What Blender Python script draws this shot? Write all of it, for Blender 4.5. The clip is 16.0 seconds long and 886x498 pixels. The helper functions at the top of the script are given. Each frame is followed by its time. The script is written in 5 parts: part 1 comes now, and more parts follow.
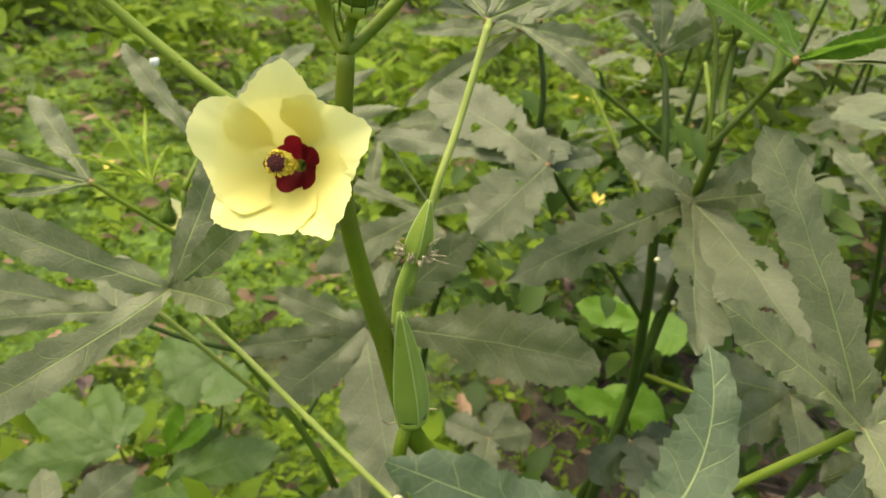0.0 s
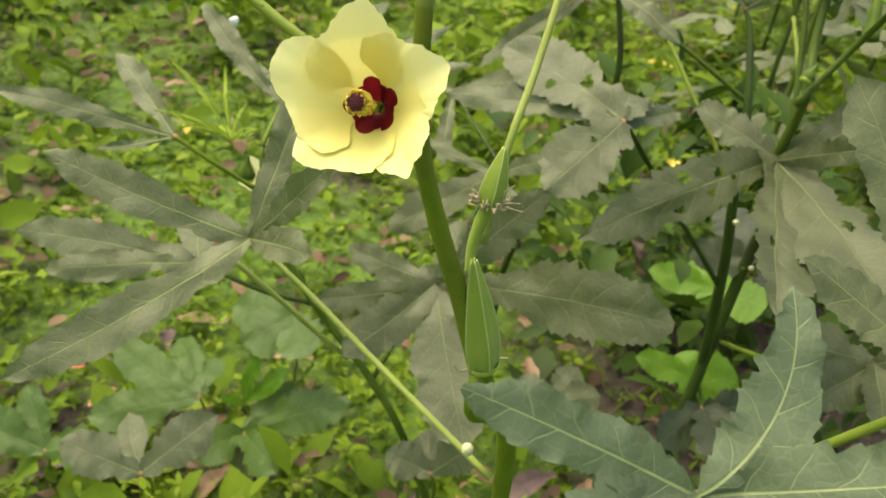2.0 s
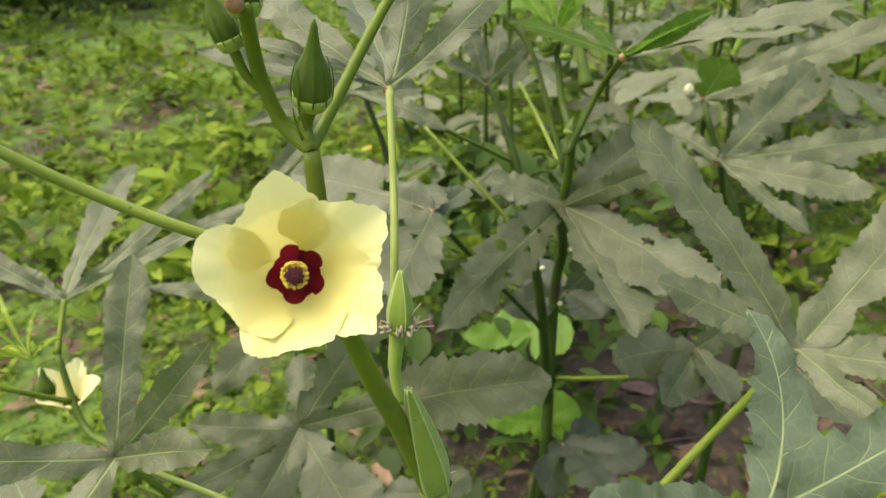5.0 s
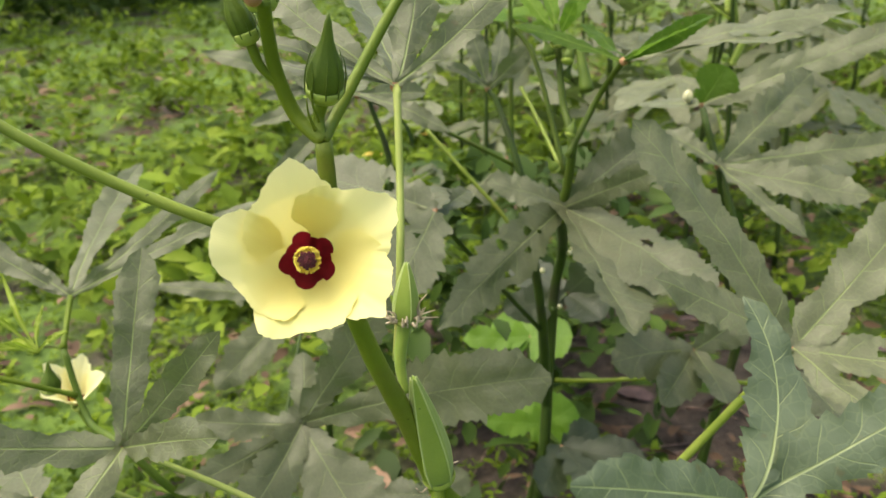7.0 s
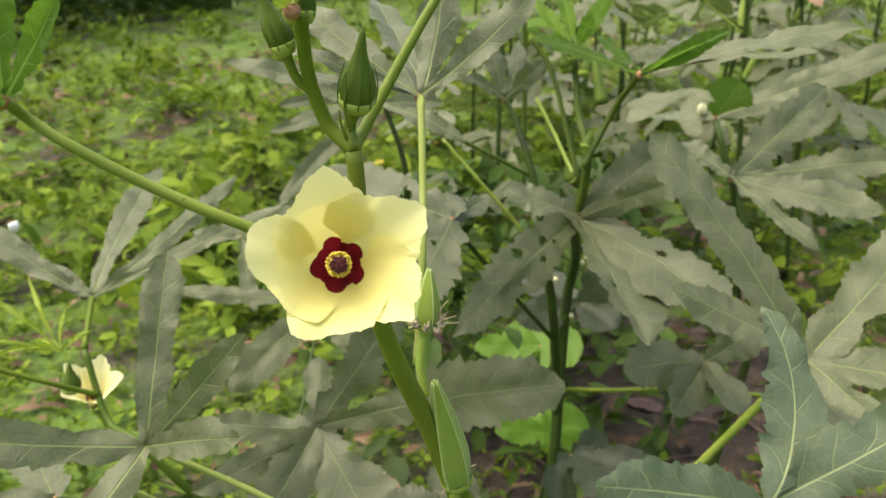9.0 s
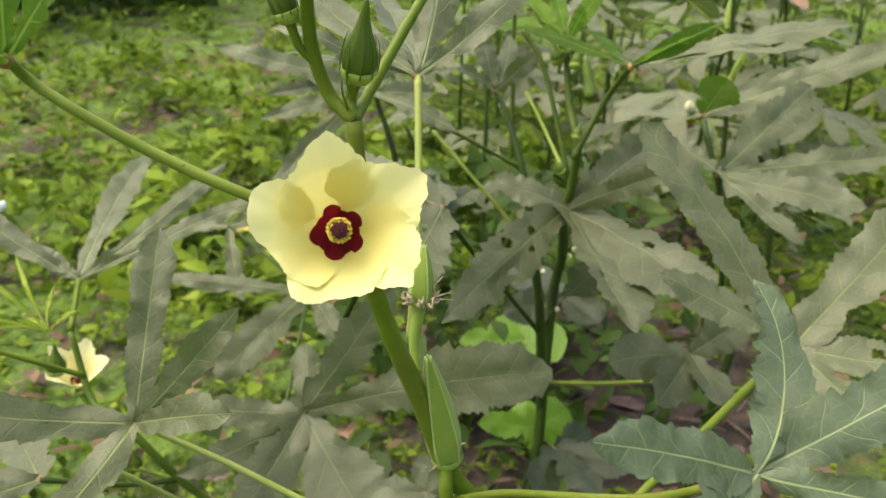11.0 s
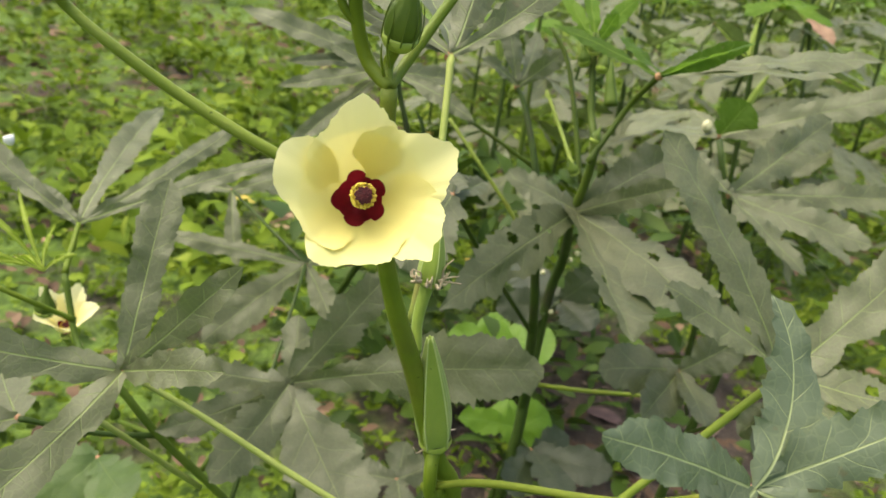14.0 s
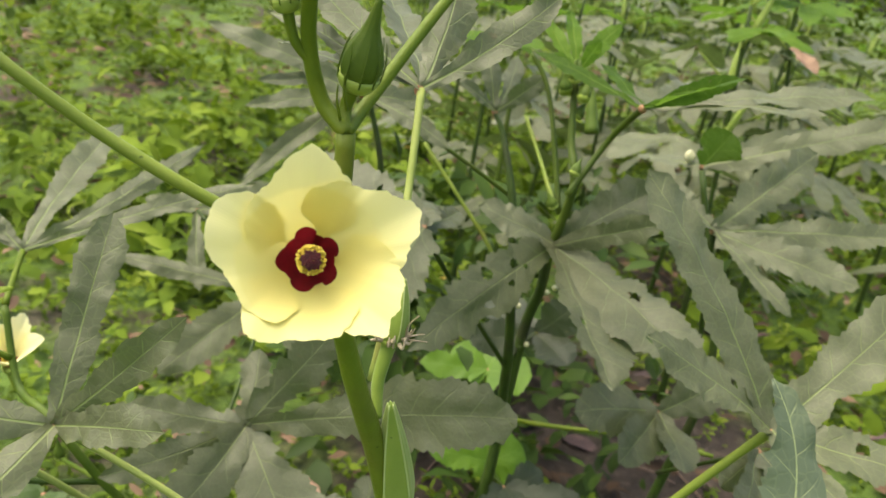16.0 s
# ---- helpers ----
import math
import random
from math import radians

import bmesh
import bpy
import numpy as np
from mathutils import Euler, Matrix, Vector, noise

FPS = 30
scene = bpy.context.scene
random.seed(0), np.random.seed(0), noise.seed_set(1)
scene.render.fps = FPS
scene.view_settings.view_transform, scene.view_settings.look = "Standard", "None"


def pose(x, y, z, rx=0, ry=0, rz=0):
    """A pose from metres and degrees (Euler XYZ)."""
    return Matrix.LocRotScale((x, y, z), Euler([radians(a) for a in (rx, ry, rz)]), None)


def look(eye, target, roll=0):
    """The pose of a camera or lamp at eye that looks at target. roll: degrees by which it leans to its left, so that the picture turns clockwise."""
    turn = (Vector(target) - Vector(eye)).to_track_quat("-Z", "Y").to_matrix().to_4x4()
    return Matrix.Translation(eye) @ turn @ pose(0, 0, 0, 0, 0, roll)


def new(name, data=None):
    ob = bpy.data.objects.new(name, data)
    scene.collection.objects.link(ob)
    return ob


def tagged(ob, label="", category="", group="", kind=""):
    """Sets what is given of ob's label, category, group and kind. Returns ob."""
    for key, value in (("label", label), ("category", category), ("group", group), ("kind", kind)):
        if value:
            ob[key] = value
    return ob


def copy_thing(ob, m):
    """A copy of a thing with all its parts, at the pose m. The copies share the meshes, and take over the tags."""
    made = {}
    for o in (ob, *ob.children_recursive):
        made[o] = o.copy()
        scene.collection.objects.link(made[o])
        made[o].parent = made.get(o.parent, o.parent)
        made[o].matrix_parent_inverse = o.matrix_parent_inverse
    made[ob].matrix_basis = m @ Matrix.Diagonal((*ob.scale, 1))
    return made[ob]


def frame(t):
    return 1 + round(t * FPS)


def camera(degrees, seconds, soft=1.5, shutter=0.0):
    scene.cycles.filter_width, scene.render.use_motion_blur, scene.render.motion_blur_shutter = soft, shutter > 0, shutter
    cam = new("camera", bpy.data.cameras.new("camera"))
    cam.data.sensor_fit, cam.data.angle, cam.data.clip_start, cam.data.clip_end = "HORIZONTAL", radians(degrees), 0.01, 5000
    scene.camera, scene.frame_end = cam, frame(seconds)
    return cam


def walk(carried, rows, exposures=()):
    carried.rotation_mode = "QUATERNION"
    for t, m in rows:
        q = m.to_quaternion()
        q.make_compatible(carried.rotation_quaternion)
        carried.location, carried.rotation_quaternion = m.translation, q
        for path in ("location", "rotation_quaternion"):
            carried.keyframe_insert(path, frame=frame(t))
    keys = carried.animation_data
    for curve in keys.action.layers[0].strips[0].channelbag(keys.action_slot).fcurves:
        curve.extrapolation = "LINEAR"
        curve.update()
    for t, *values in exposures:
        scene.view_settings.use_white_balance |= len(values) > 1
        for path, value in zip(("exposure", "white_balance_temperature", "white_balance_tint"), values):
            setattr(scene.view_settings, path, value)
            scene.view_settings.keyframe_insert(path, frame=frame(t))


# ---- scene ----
cam = camera(60.9, 16.0)
PATH = [
    (0, (-0.0130, 0.0440, 0.7450), (0.0560, 1.3560, 0.0212), 8.84),
    (0.5, (-0.0170, 0.0225, 0.7412), (-0.0327, 1.3325, 0.0108), 8.42),
    (1, (-0.0190, 0.0264, 0.7398), (-0.0025, 1.3419, 0.0194), 9.18),
    (1.5, (-0.0150, 0.0292, 0.7476), (-0.0600, 1.3354, 0.0116), 7.38),
    (2, (-0.0140, 0.0382, 0.7376), (-0.0717, 1.3113, -0.0536), 6.90),
    (2.5, (-0.0410, 0.0645, 0.7388), (-0.0200, 1.3764, 0.0120), 3.90),
    (3, (-0.0500, 0.0728, 0.7510), (0.2597, 1.3792, 0.0822), 4.98),
    (3.5, (-0.0570, 0.0495, 0.7595), (0.3465, 1.3549, 0.1404), -2.23),
    (4, (-0.0750, 0.0554, 0.7478), (0.3599, 1.3582, 0.1449), -2.41),
    (6.3, (-0.0770, 0.0449, 0.7439), (0.3534, 1.3464, 0.1351), -2.52),
    (6.5, (-0.0780, 0.0440, 0.7450), (0.3591, 1.3498, 0.1501), -2.50),
    (7, (-0.0820, 0.0447, 0.7419), (0.3574, 1.3520, 0.1521), -1.90),
    (7.5, (-0.0860, 0.0438, 0.7430), (0.3317, 1.3598, 0.1568), -2.40),
    (8, (-0.0860, 0.0457, 0.7418), (0.3476, 1.3580, 0.1588), -2.03),
    (8.5, (-0.0880, 0.0447, 0.7419), (0.3515, 1.3571, 0.1636), -1.51),
    (9, (-0.0900, 0.0399, 0.7444), (0.3375, 1.3583, 0.1707), -1.27),
    (9.2, (-0.0890, 0.0388, 0.7435), (0.3520, 1.3554, 0.1761), -1.52),
    (11.3, (-0.1020, 0.0335, 0.7310), (0.3690, 1.3386, 0.1610), 1.22),
    (11.5, (-0.1070, 0.0317, 0.7232), (0.3618, 1.3368, 0.1515), 3.11),
    (12, (-0.1140, 0.0324, 0.7211), (0.3472, 1.3390, 0.1464), 4.18),
    (12.5, (-0.1100, 0.0355, 0.7218), (0.3632, 1.3386, 0.1490), 5.04),
    (13, (-0.1080, 0.0387, 0.7234), (0.3742, 1.3380, 0.1495), 5.68),
    (13.5, (-0.1060, 0.0381, 0.7275), (0.3702, 1.3415, 0.1577), 6.15),
    (14, (-0.1050, 0.0392, 0.7284), (0.3704, 1.3394, 0.1507), 7.35),
    (14.5, (-0.1050, 0.0477, 0.7325), (0.3767, 1.3487, 0.1620), 7.97),
    (15, (-0.1030, 0.0616, 0.7311), (0.3906, 1.3606, 0.1662), 8.92),
    (15.5, (-0.0980, 0.0670, 0.7345), (0.4112, 1.3697, 0.1927), 9.16),
    (16, (-0.0910, 0.0699, 0.7332), (0.4257, 1.3655, 0.1815), 9.01),
]
# a phone's small aperture, focused on the bloom
cam.data.dof.use_dof = True
cam.data.dof.focus_distance = 0.265
cam.data.dof.aperture_fstop = 20.5
walk(cam, [(t, look(eye, target, roll)) for t, eye, target, roll in PATH],
     [(0.0, 1.22, 7250, -1), (2.5, 1.22, 7250, -1), (3.3, 1.22, 6550, 7), (16.0, 1.22, 6550, 8)])

# ---- world and light: a bright overcast day ----
world = bpy.data.worlds.new("world")
scene.world = world
world.use_nodes = True
wn = world.node_tree.nodes
sky = wn.new("ShaderNodeTexSky")
sky.sky_type = 'NISHITA'
sky.sun_disc = False
sky.sun_elevation = radians(66)
sky.sun_rotation = radians(-70)
sky.air_density = 1.0
sky.dust_density = 6.0
sky.ozone_density = 0.6
wn["Background"].inputs["Strength"].default_value = 0.15
world.node_tree.links.new(sky.outputs[0], wn["Background"].inputs[0])
sun_data = bpy.data.lights.new("sun", 'SUN')
sun_data.energy = 1.5
sun_data.angle = radians(75)
sun_data.color = (1.0, 0.925, 0.72)
sun = new("sun", sun_data)
sun.matrix_world = look((-1.1, 0.55, 4.2), (0.0, 0.2, 0.4))


# ---- materials ----
def mat_base(name):
    m = bpy.data.materials.new(name)
    m.use_nodes = True
    nt = m.node_tree
    return m, nt, nt.nodes["Principled BSDF"], nt.nodes["Material Output"]


def nd(nt, kind, **sets):
    n = nt.nodes.new(kind)
    for k, v in sets.items():
        n.inputs[k].default_value = v
    return n


def math_node(nt, op, a, b=0.0, clamp=False):
    n = nt.nodes.new("ShaderNodeMath")
    n.operation = op
    n.use_clamp = clamp
    for i, v in enumerate((a, b)):
        if isinstance(v, (int, float)):
            n.inputs[i].default_value = v
        else:
            nt.links.new(v, n.inputs[i])
    return n.outputs[0]


def mix_col(nt, fac, a, b):
    n = nt.nodes.new("ShaderNodeMix")
    n.data_type = 'RGBA'
    for i, v in ((0, fac), (6, a), (7, b)):
        if isinstance(v, (int, float)):
            n.inputs[i].default_value = v
        elif isinstance(v, tuple):
            n.inputs[i].default_value = (*v, 1)
        else:
            nt.links.new(v, n.inputs[i])
    return n.outputs[2]


def noise_tex(nt, scale, detail=3.0, rough=0.55, coord="Object"):
    tc = nt.nodes.new("ShaderNodeTexCoord")
    n = nd(nt, "ShaderNodeTexNoise", Scale=scale, Detail=detail, Roughness=rough)
    nt.links.new(tc.outputs[coord], n.inputs["Vector"])
    return n.outputs["Fac"]


def ramp(nt, fac, stops):
    n = nt.nodes.new("ShaderNodeValToRGB")
    cr = n.color_ramp
    while len(cr.elements) < len(stops):
        cr.elements.new(0.5)
    for e, (p, c) in zip(cr.elements, stops):
        e.position, e.color = p, (*c, 1)
    nt.links.new(fac, n.inputs[0])
    return n.outputs[0]


def span(nt, fac, lo, hi):
    n = nt.nodes.new("ShaderNodeMapRange")
    n.interpolation_type = 'SMOOTHSTEP'
    n.inputs[1].default_value, n.inputs[2].default_value = lo, hi
    nt.links.new(fac, n.inputs[0])
    return n.outputs[0]


def thin(nt, bsdf, out, colour, amount):
    """Lets light through a thin blade."""
    tr = nt.nodes.new("ShaderNodeBsdfTranslucent")
    if isinstance(colour, tuple):
        tr.inputs[0].default_value = (*colour, 1)
    else:
        nt.links.new(colour, tr.inputs[0])
    mx = nt.nodes.new("ShaderNodeMixShader")
    mx.inputs[0].default_value = amount
    nt.links.new(bsdf.outputs[0], mx.inputs[1])
    nt.links.new(tr.outputs[0], mx.inputs[2])
    nt.links.new(mx.outputs[0], out.inputs[0])


def leaf_material(name, low, high, vein, rough=0.5, through_amount=0.22, spec=0.4, spacing=0.021, mesh_scale=210.0, mesh_amount=0.13, side_amount=0.55, rib=0.00075, relief=0.7):
    m, nt, b, out = mat_base(name)
    uv = nt.nodes.new("ShaderNodeUVMap")
    sep = nt.nodes.new("ShaderNodeSeparateXYZ")
    nt.links.new(uv.outputs[0], sep.inputs[0])
    wob = noise_tex(nt, 32.0, 2.0)
    side = math_node(nt, 'ABSOLUTE', sep.outputs[0])
    # midrib and side veins run in the blade's own metres
    ruv = nt.nodes.new("ShaderNodeUVMap")
    ruv.uv_map = "Relative"
    uv.uv_map = "UVMap"
    rsep = nt.nodes.new("ShaderNodeSeparateXYZ")
    nt.links.new(ruv.outputs[0], rsep.inputs[0])
    taper = math_node(nt, 'SUBTRACT', 1.0, math_node(nt, 'MULTIPLY', rsep.outputs[1], 0.8))
    mid = span(nt, math_node(nt, 'DIVIDE', side, taper), rib, rib * 0.45)
    run = math_node(nt, 'SUBTRACT', sep.outputs[1], math_node(nt, 'MULTIPLY', side, 1.05))
    run = math_node(nt, 'ADD', run, math_node(nt, 'MULTIPLY', math_node(nt, 'MULTIPLY', side, side), 9.0))
    run = math_node(nt, 'ADD', run, math_node(nt, 'MULTIPLY', math_node(nt, 'SIGN', sep.outputs[0]), spacing * 0.23))
    run = math_node(nt, 'ADD', run, math_node(nt, 'MULTIPLY', wob, 0.020))
    cell = math_node(nt, 'FRACT', math_node(nt, 'DIVIDE', run, spacing))
    off = math_node(nt, 'ABSOLUTE', math_node(nt, 'SUBTRACT', cell, 0.5))
    lat = math_node(nt, 'MULTIPLY', math_node(nt, 'MULTIPLY', span(nt, off, 0.026, 0.008), span(nt, math_node(nt, 'ABSOLUTE', rsep.outputs[0]), 1.0, 0.45)), side_amount)
    vo = nd(nt, "ShaderNodeTexVoronoi", Scale=mesh_scale)
    vo.feature = 'DISTANCE_TO_EDGE'
    nt.links.new(uv.outputs[0], vo.inputs["Vector"])
    net = span(nt, vo.outputs[0], 0.09, 0.02)
    veins = math_node(nt, 'MAXIMUM', math_node(nt, 'MAXIMUM', mid, lat), math_node(nt, 'MULTIPLY', net, mesh_amount))
    base = ramp(nt, noise_tex(nt, 14.0, 4.0), [(0.3, low), (0.7, high)])
    fine = noise_tex(nt, 420.0, 3.0)
    base = mix_col(nt, math_node(nt, 'MULTIPLY', span(nt, fine, 0.62, 0.75), 0.22), base, tuple(min(1, c * 1.7) for c in high))
    spots = noise_tex(nt, 130.0, 2.0)
    base = mix_col(nt, math_node(nt, 'MULTIPLY', span(nt, spots, 0.70, 0.76), 0.6), base, (0.12, 0.10, 0.05))
    col = mix_col(nt, veins, base, vein)
    nt.links.new(col, b.inputs["Base Color"])
    b.inputs["Roughness"].default_value = rough
    b.inputs["Specular IOR Level"].default_value = spec
    hgt = math_node(nt, 'SUBTRACT', math_node(nt, 'MULTIPLY', off, 0.35), math_node(nt, 'MULTIPLY', veins, 0.45))
    hgt = math_node(nt, 'ADD', hgt, math_node(nt, 'MULTIPLY', noise_tex(nt, 90.0, 3.0), 0.9))
    hgt = math_node(nt, 'ADD', hgt, math_node(nt, 'MULTIPLY', fine, 0.25))
    bp = nd(nt, "ShaderNodeBump", Strength=relief, Distance=0.0016)
    nt.links.new(hgt, bp.inputs["Height"])
    nt.links.new(bp.outputs[0], b.inputs["Normal"])
    thin(nt, b, out, mix_col(nt, 0.5, col, (0.16, 0.30, 0.03)), through_amount)
    return m


def stalk_material(name, low, high, tint=None, rough=0.5, sheen=0.0):
    m, nt, b, out = mat_base(name)
    col = ramp(nt, noise_tex(nt, 45.0, 4.0), [(0.3, low), (0.72, high)])
    if tint:
        col = mix_col(nt, math_node(nt, 'MULTIPLY', span(nt, noise_tex(nt, 16.0, 3.0), 0.52, 0.72), 0.6), col, tint)
    col = mix_col(nt, span(nt, noise_tex(nt, 300.0, 2.0), 0.71, 0.78), col, tuple(c * 0.35 for c in low))
    nt.links.new(col, b.inputs["Base Color"])
    b.inputs["Roughness"].default_value = rough
    bp = nd(nt, "ShaderNodeBump", Strength=0.4, Distance=0.0006)
    nt.links.new(noise_tex(nt, 700.0, 3.0), bp.inputs["Height"])
    nt.links.new(bp.outputs[0], b.inputs["Normal"])
    b.inputs["Specular IOR Level"].default_value = 0.22
    b.inputs["Sheen Weight"].default_value = sheen
    b.inputs["Subsurface Weight"].default_value = 0.12
    b.inputs["Subsurface Radius"].default_value = (0.002, 0.003, 0.001)
    return m


def plain_material(name, low, high, scale=40.0, rough=0.6, bump=0.4, dist=0.001, through_amount=0.0):
    m, nt, b, out = mat_base(name)
    col = ramp(nt, noise_tex(nt, scale, 4.0), [(0.3, low), (0.7, high)])
    nt.links.new(col, b.inputs["Base Color"])
    b.inputs["Roughness"].default_value = rough
    bp = nd(nt, "ShaderNodeBump", Strength=bump, Distance=dist)
    nt.links.new(noise_tex(nt, scale * 8, 4.0), bp.inputs["Height"])
    nt.links.new(bp.outputs[0], b.inputs["Normal"])
    if through_amount:
        thin(nt, b, out, col, through_amount)
    return m


LEAF = leaf_material("okra_leaf", (0.088, 0.0965, 0.046), (0.127, 0.136, 0.070), (0.215, 0.265, 0.090))
LEAF_COOL = leaf_material("okra_leaf_cool", (0.080, 0.106, 0.058), (0.118, 0.146, 0.084), (0.27, 0.32, 0.14), spacing=0.0115, mesh_scale=240.0, mesh_amount=0.12, side_amount=0.7, rib=0.00065, relief=0.45)
# LEAF about a fifth darker: shade put into the blade colour
LEAF_SHADED = leaf_material("okra_leaf_shaded", (0.0715, 0.080, 0.040), (0.106, 0.1135, 0.060), (0.18, 0.215, 0.085))
# near-black leaf colour that carries the deep shade under the plants
LEAF_DEEP_SHADE = leaf_material("okra_leaf_deep_shade", (0.024, 0.032, 0.016), (0.042, 0.052, 0.026), (0.075, 0.09, 0.04))
LEAF_YOUNG = leaf_material("okra_leaf_young", (0.070, 0.145, 0.012), (0.125, 0.215, 0.02), (0.22, 0.33, 0.05), through_amount=0.45, spec=0.15)
LEAF_TIP = leaf_material("okra_leaf_tip", (0.24, 0.33, 0.02), (0.34, 0.42, 0.03), (0.42, 0.50, 0.08), through_amount=0.45)
LEAF_GREEN = leaf_material("okra_leaf_green", (0.045, 0.095, 0.008), (0.075, 0.135, 0.014), (0.17, 0.26, 0.04), through_amount=0.5, spec=0.12)
TWIG = plain_material("twig_bark", (0.07, 0.045, 0.035), (0.22, 0.15, 0.11), 150.0, 0.85, 0.6)
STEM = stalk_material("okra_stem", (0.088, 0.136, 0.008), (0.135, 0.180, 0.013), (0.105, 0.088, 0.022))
# STEM darkened, with the shade among the plants put into its colour
STEM_SHADED = stalk_material("okra_stem_shaded", (0.028, 0.05, 0.008), (0.045, 0.075, 0.012), (0.035, 0.028, 0.02))
STEM_MID = stalk_material("okra_stem_mid", (0.050, 0.080, 0.008), (0.080, 0.115, 0.014), (0.06, 0.045, 0.02))
PETIOLE = stalk_material("okra_petiole", (0.22, 0.27, 0.055), (0.28, 0.32, 0.085), (0.27, 0.20, 0.09))
PETIOLE_GREEN = stalk_material("okra_petiole_green", (0.14, 0.19, 0.022), (0.19, 0.24, 0.035), (0.18, 0.12, 0.03))
PETIOLE_RED = stalk_material("okra_petiole_reddish", (0.10, 0.135, 0.012), (0.15, 0.18, 0.022), (0.17, 0.075, 0.03))
POD = stalk_material("okra_pod", (0.16, 0.235, 0.030), (0.22, 0.29, 0.045), rough=0.6, sheen=0.10)
POD_RIB = stalk_material("okra_pod_rib", (0.30, 0.36, 0.12), (0.36, 0.42, 0.17), rough=0.7)
BUD = stalk_material("okra_bud", (0.05, 0.088, 0.008), (0.10, 0.145, 0.018))
BUD_CAP = stalk_material("okra_bud_cap", (0.24, 0.32, 0.05), (0.32, 0.38, 0.09))
DRY = plain_material("dry_remains", (0.24, 0.18, 0.10), (0.55, 0.46, 0.32), 250.0, 0.85, 0.6)
NODE = plain_material("leaf_node", (0.26, 0.11, 0.055), (0.34, 0.19, 0.08), 200.0)
SCAR = plain_material("cut_scar", (0.40, 0.40, 0.20), (0.56, 0.54, 0.34), 500.0)
WHITE_SPOT = plain_material("white_dropping", (0.60, 0.60, 0.56), (0.80, 0.80, 0.76), 300.0)
POLLEN = plain_material("pollen_column", (0.72, 0.52, 0.04), (0.85, 0.68, 0.10), 600.0, 0.6, 0.8, 0.001)
STIGMA = plain_material("stigma", (0.035, 0.002, 0.004), (0.12, 0.006, 0.010), 900.0, 0.8, 0.8, 0.0008)


def petal_material(name, pale=0.0):
    m, nt, b, out = mat_base(name)
    uv = nt.nodes.new("ShaderNodeUVMap")
    sep = nt.nodes.new("ShaderNodeSeparateXYZ")
    nt.links.new(uv.outputs[0], sep.inputs[0])
    wv = nt.nodes.new("ShaderNodeTexWave")
    wv.inputs["Scale"].default_value = 9.0
    wv.inputs["Distortion"].default_value = 2.0
    nt.links.new(uv.outputs[0], wv.inputs["Vector"])
    yellow = ramp(nt, sep.outputs[1], [(0.0, (0.72, 0.64, 0.14)), (0.35, (0.82, 0.745, 0.26)), (0.65, (0.84, 0.78, 0.335)), (1.0, (0.86, 0.81, 0.42))])
    yellow = mix_col(nt, math_node(nt, 'MULTIPLY', wv.outputs["Fac"], 0.05), yellow, (0.80, 0.74, 0.28))
    if pale:
        yellow = mix_col(nt, pale, yellow, (0.86, 0.85, 0.66))
    edge = math_node(nt, 'ADD', sep.outputs[1], math_node(nt, 'MULTIPLY', noise_tex(nt, 260.0, 2.0), 0.02))
    edge = math_node(nt, 'ADD', edge, math_node(nt, 'MULTIPLY', math_node(nt, 'POWER', math_node(nt, 'MINIMUM', math_node(nt, 'ABSOLUTE', sep.outputs[0]), 0.85), 2.0), 0.066))
    red = mix_col(nt, noise_tex(nt, 300.0, 3.0), (0.085, 0.003, 0.006), (0.23, 0.008, 0.016))
    col = mix_col(nt, span(nt, edge, 0.270, 0.261), yellow, red)
    nt.links.new(col, b.inputs["Base Color"])
    b.inputs["Roughness"].default_value = 0.55
    b.inputs["Specular IOR Level"].default_value = 0.25
    bp = nd(nt, "ShaderNodeBump", Strength=0.04, Distance=0.0005)
    nt.links.new(wv.outputs["Fac"], bp.inputs["Height"])
    nt.links.new(bp.outputs[0], b.inputs["Normal"])
    thin(nt, b, out, col, 0.30)
    return m


PETAL = petal_material("flower_petal")
PETAL_PALE = petal_material("flower_petal_pale", 0.30)


def ground_material():
    m, nt, b, out = mat_base("mossy_soil")
    big = noise_tex(nt, 2.2, 5.0)
    fine = noise_tex(nt, 45.0, 6.0, 0.65)
    soil = ramp(nt, fine, [(0.3, (0.026, 0.019, 0.013)), (0.55, (0.062, 0.045, 0.032)), (0.8, (0.13, 0.095, 0.070))])
    moss = ramp(nt, fine, [(0.3, (0.035, 0.070, 0.008)), (0.55, (0.10, 0.17, 0.018)), (0.75, (0.18, 0.27, 0.03))])
    tc = nt.nodes.new("ShaderNodeTexCoord")
    dist = nt.nodes.new("ShaderNodeVectorMath")
    dist.operation = 'DISTANCE'
    dist.inputs[1].default_value = (0.55, 0.95, 0.0)
    nt.links.new(tc.outputs["Object"], dist.inputs[0])
    worn = math_node(nt, 'ADD', dist.outputs["Value"], math_node(nt, 'MULTIPLY', noise_tex(nt, 9.0, 4.0), 0.35))
    col = mix_col(nt, math_node(nt, 'MULTIPLY', span(nt, big, 0.36, 0.52), span(nt, worn, 0.50, 0.68)), soil, moss)
    nt.links.new(col, b.inputs["Base Color"])
    b.inputs["Roughness"].default_value = 0.95
    bp = nd(nt, "ShaderNodeBump", Strength=0.9, Distance=0.02)
    nt.links.new(fine, bp.inputs["Height"])
    nt.links.new(bp.outputs[0], b.inputs["Normal"])
    return m


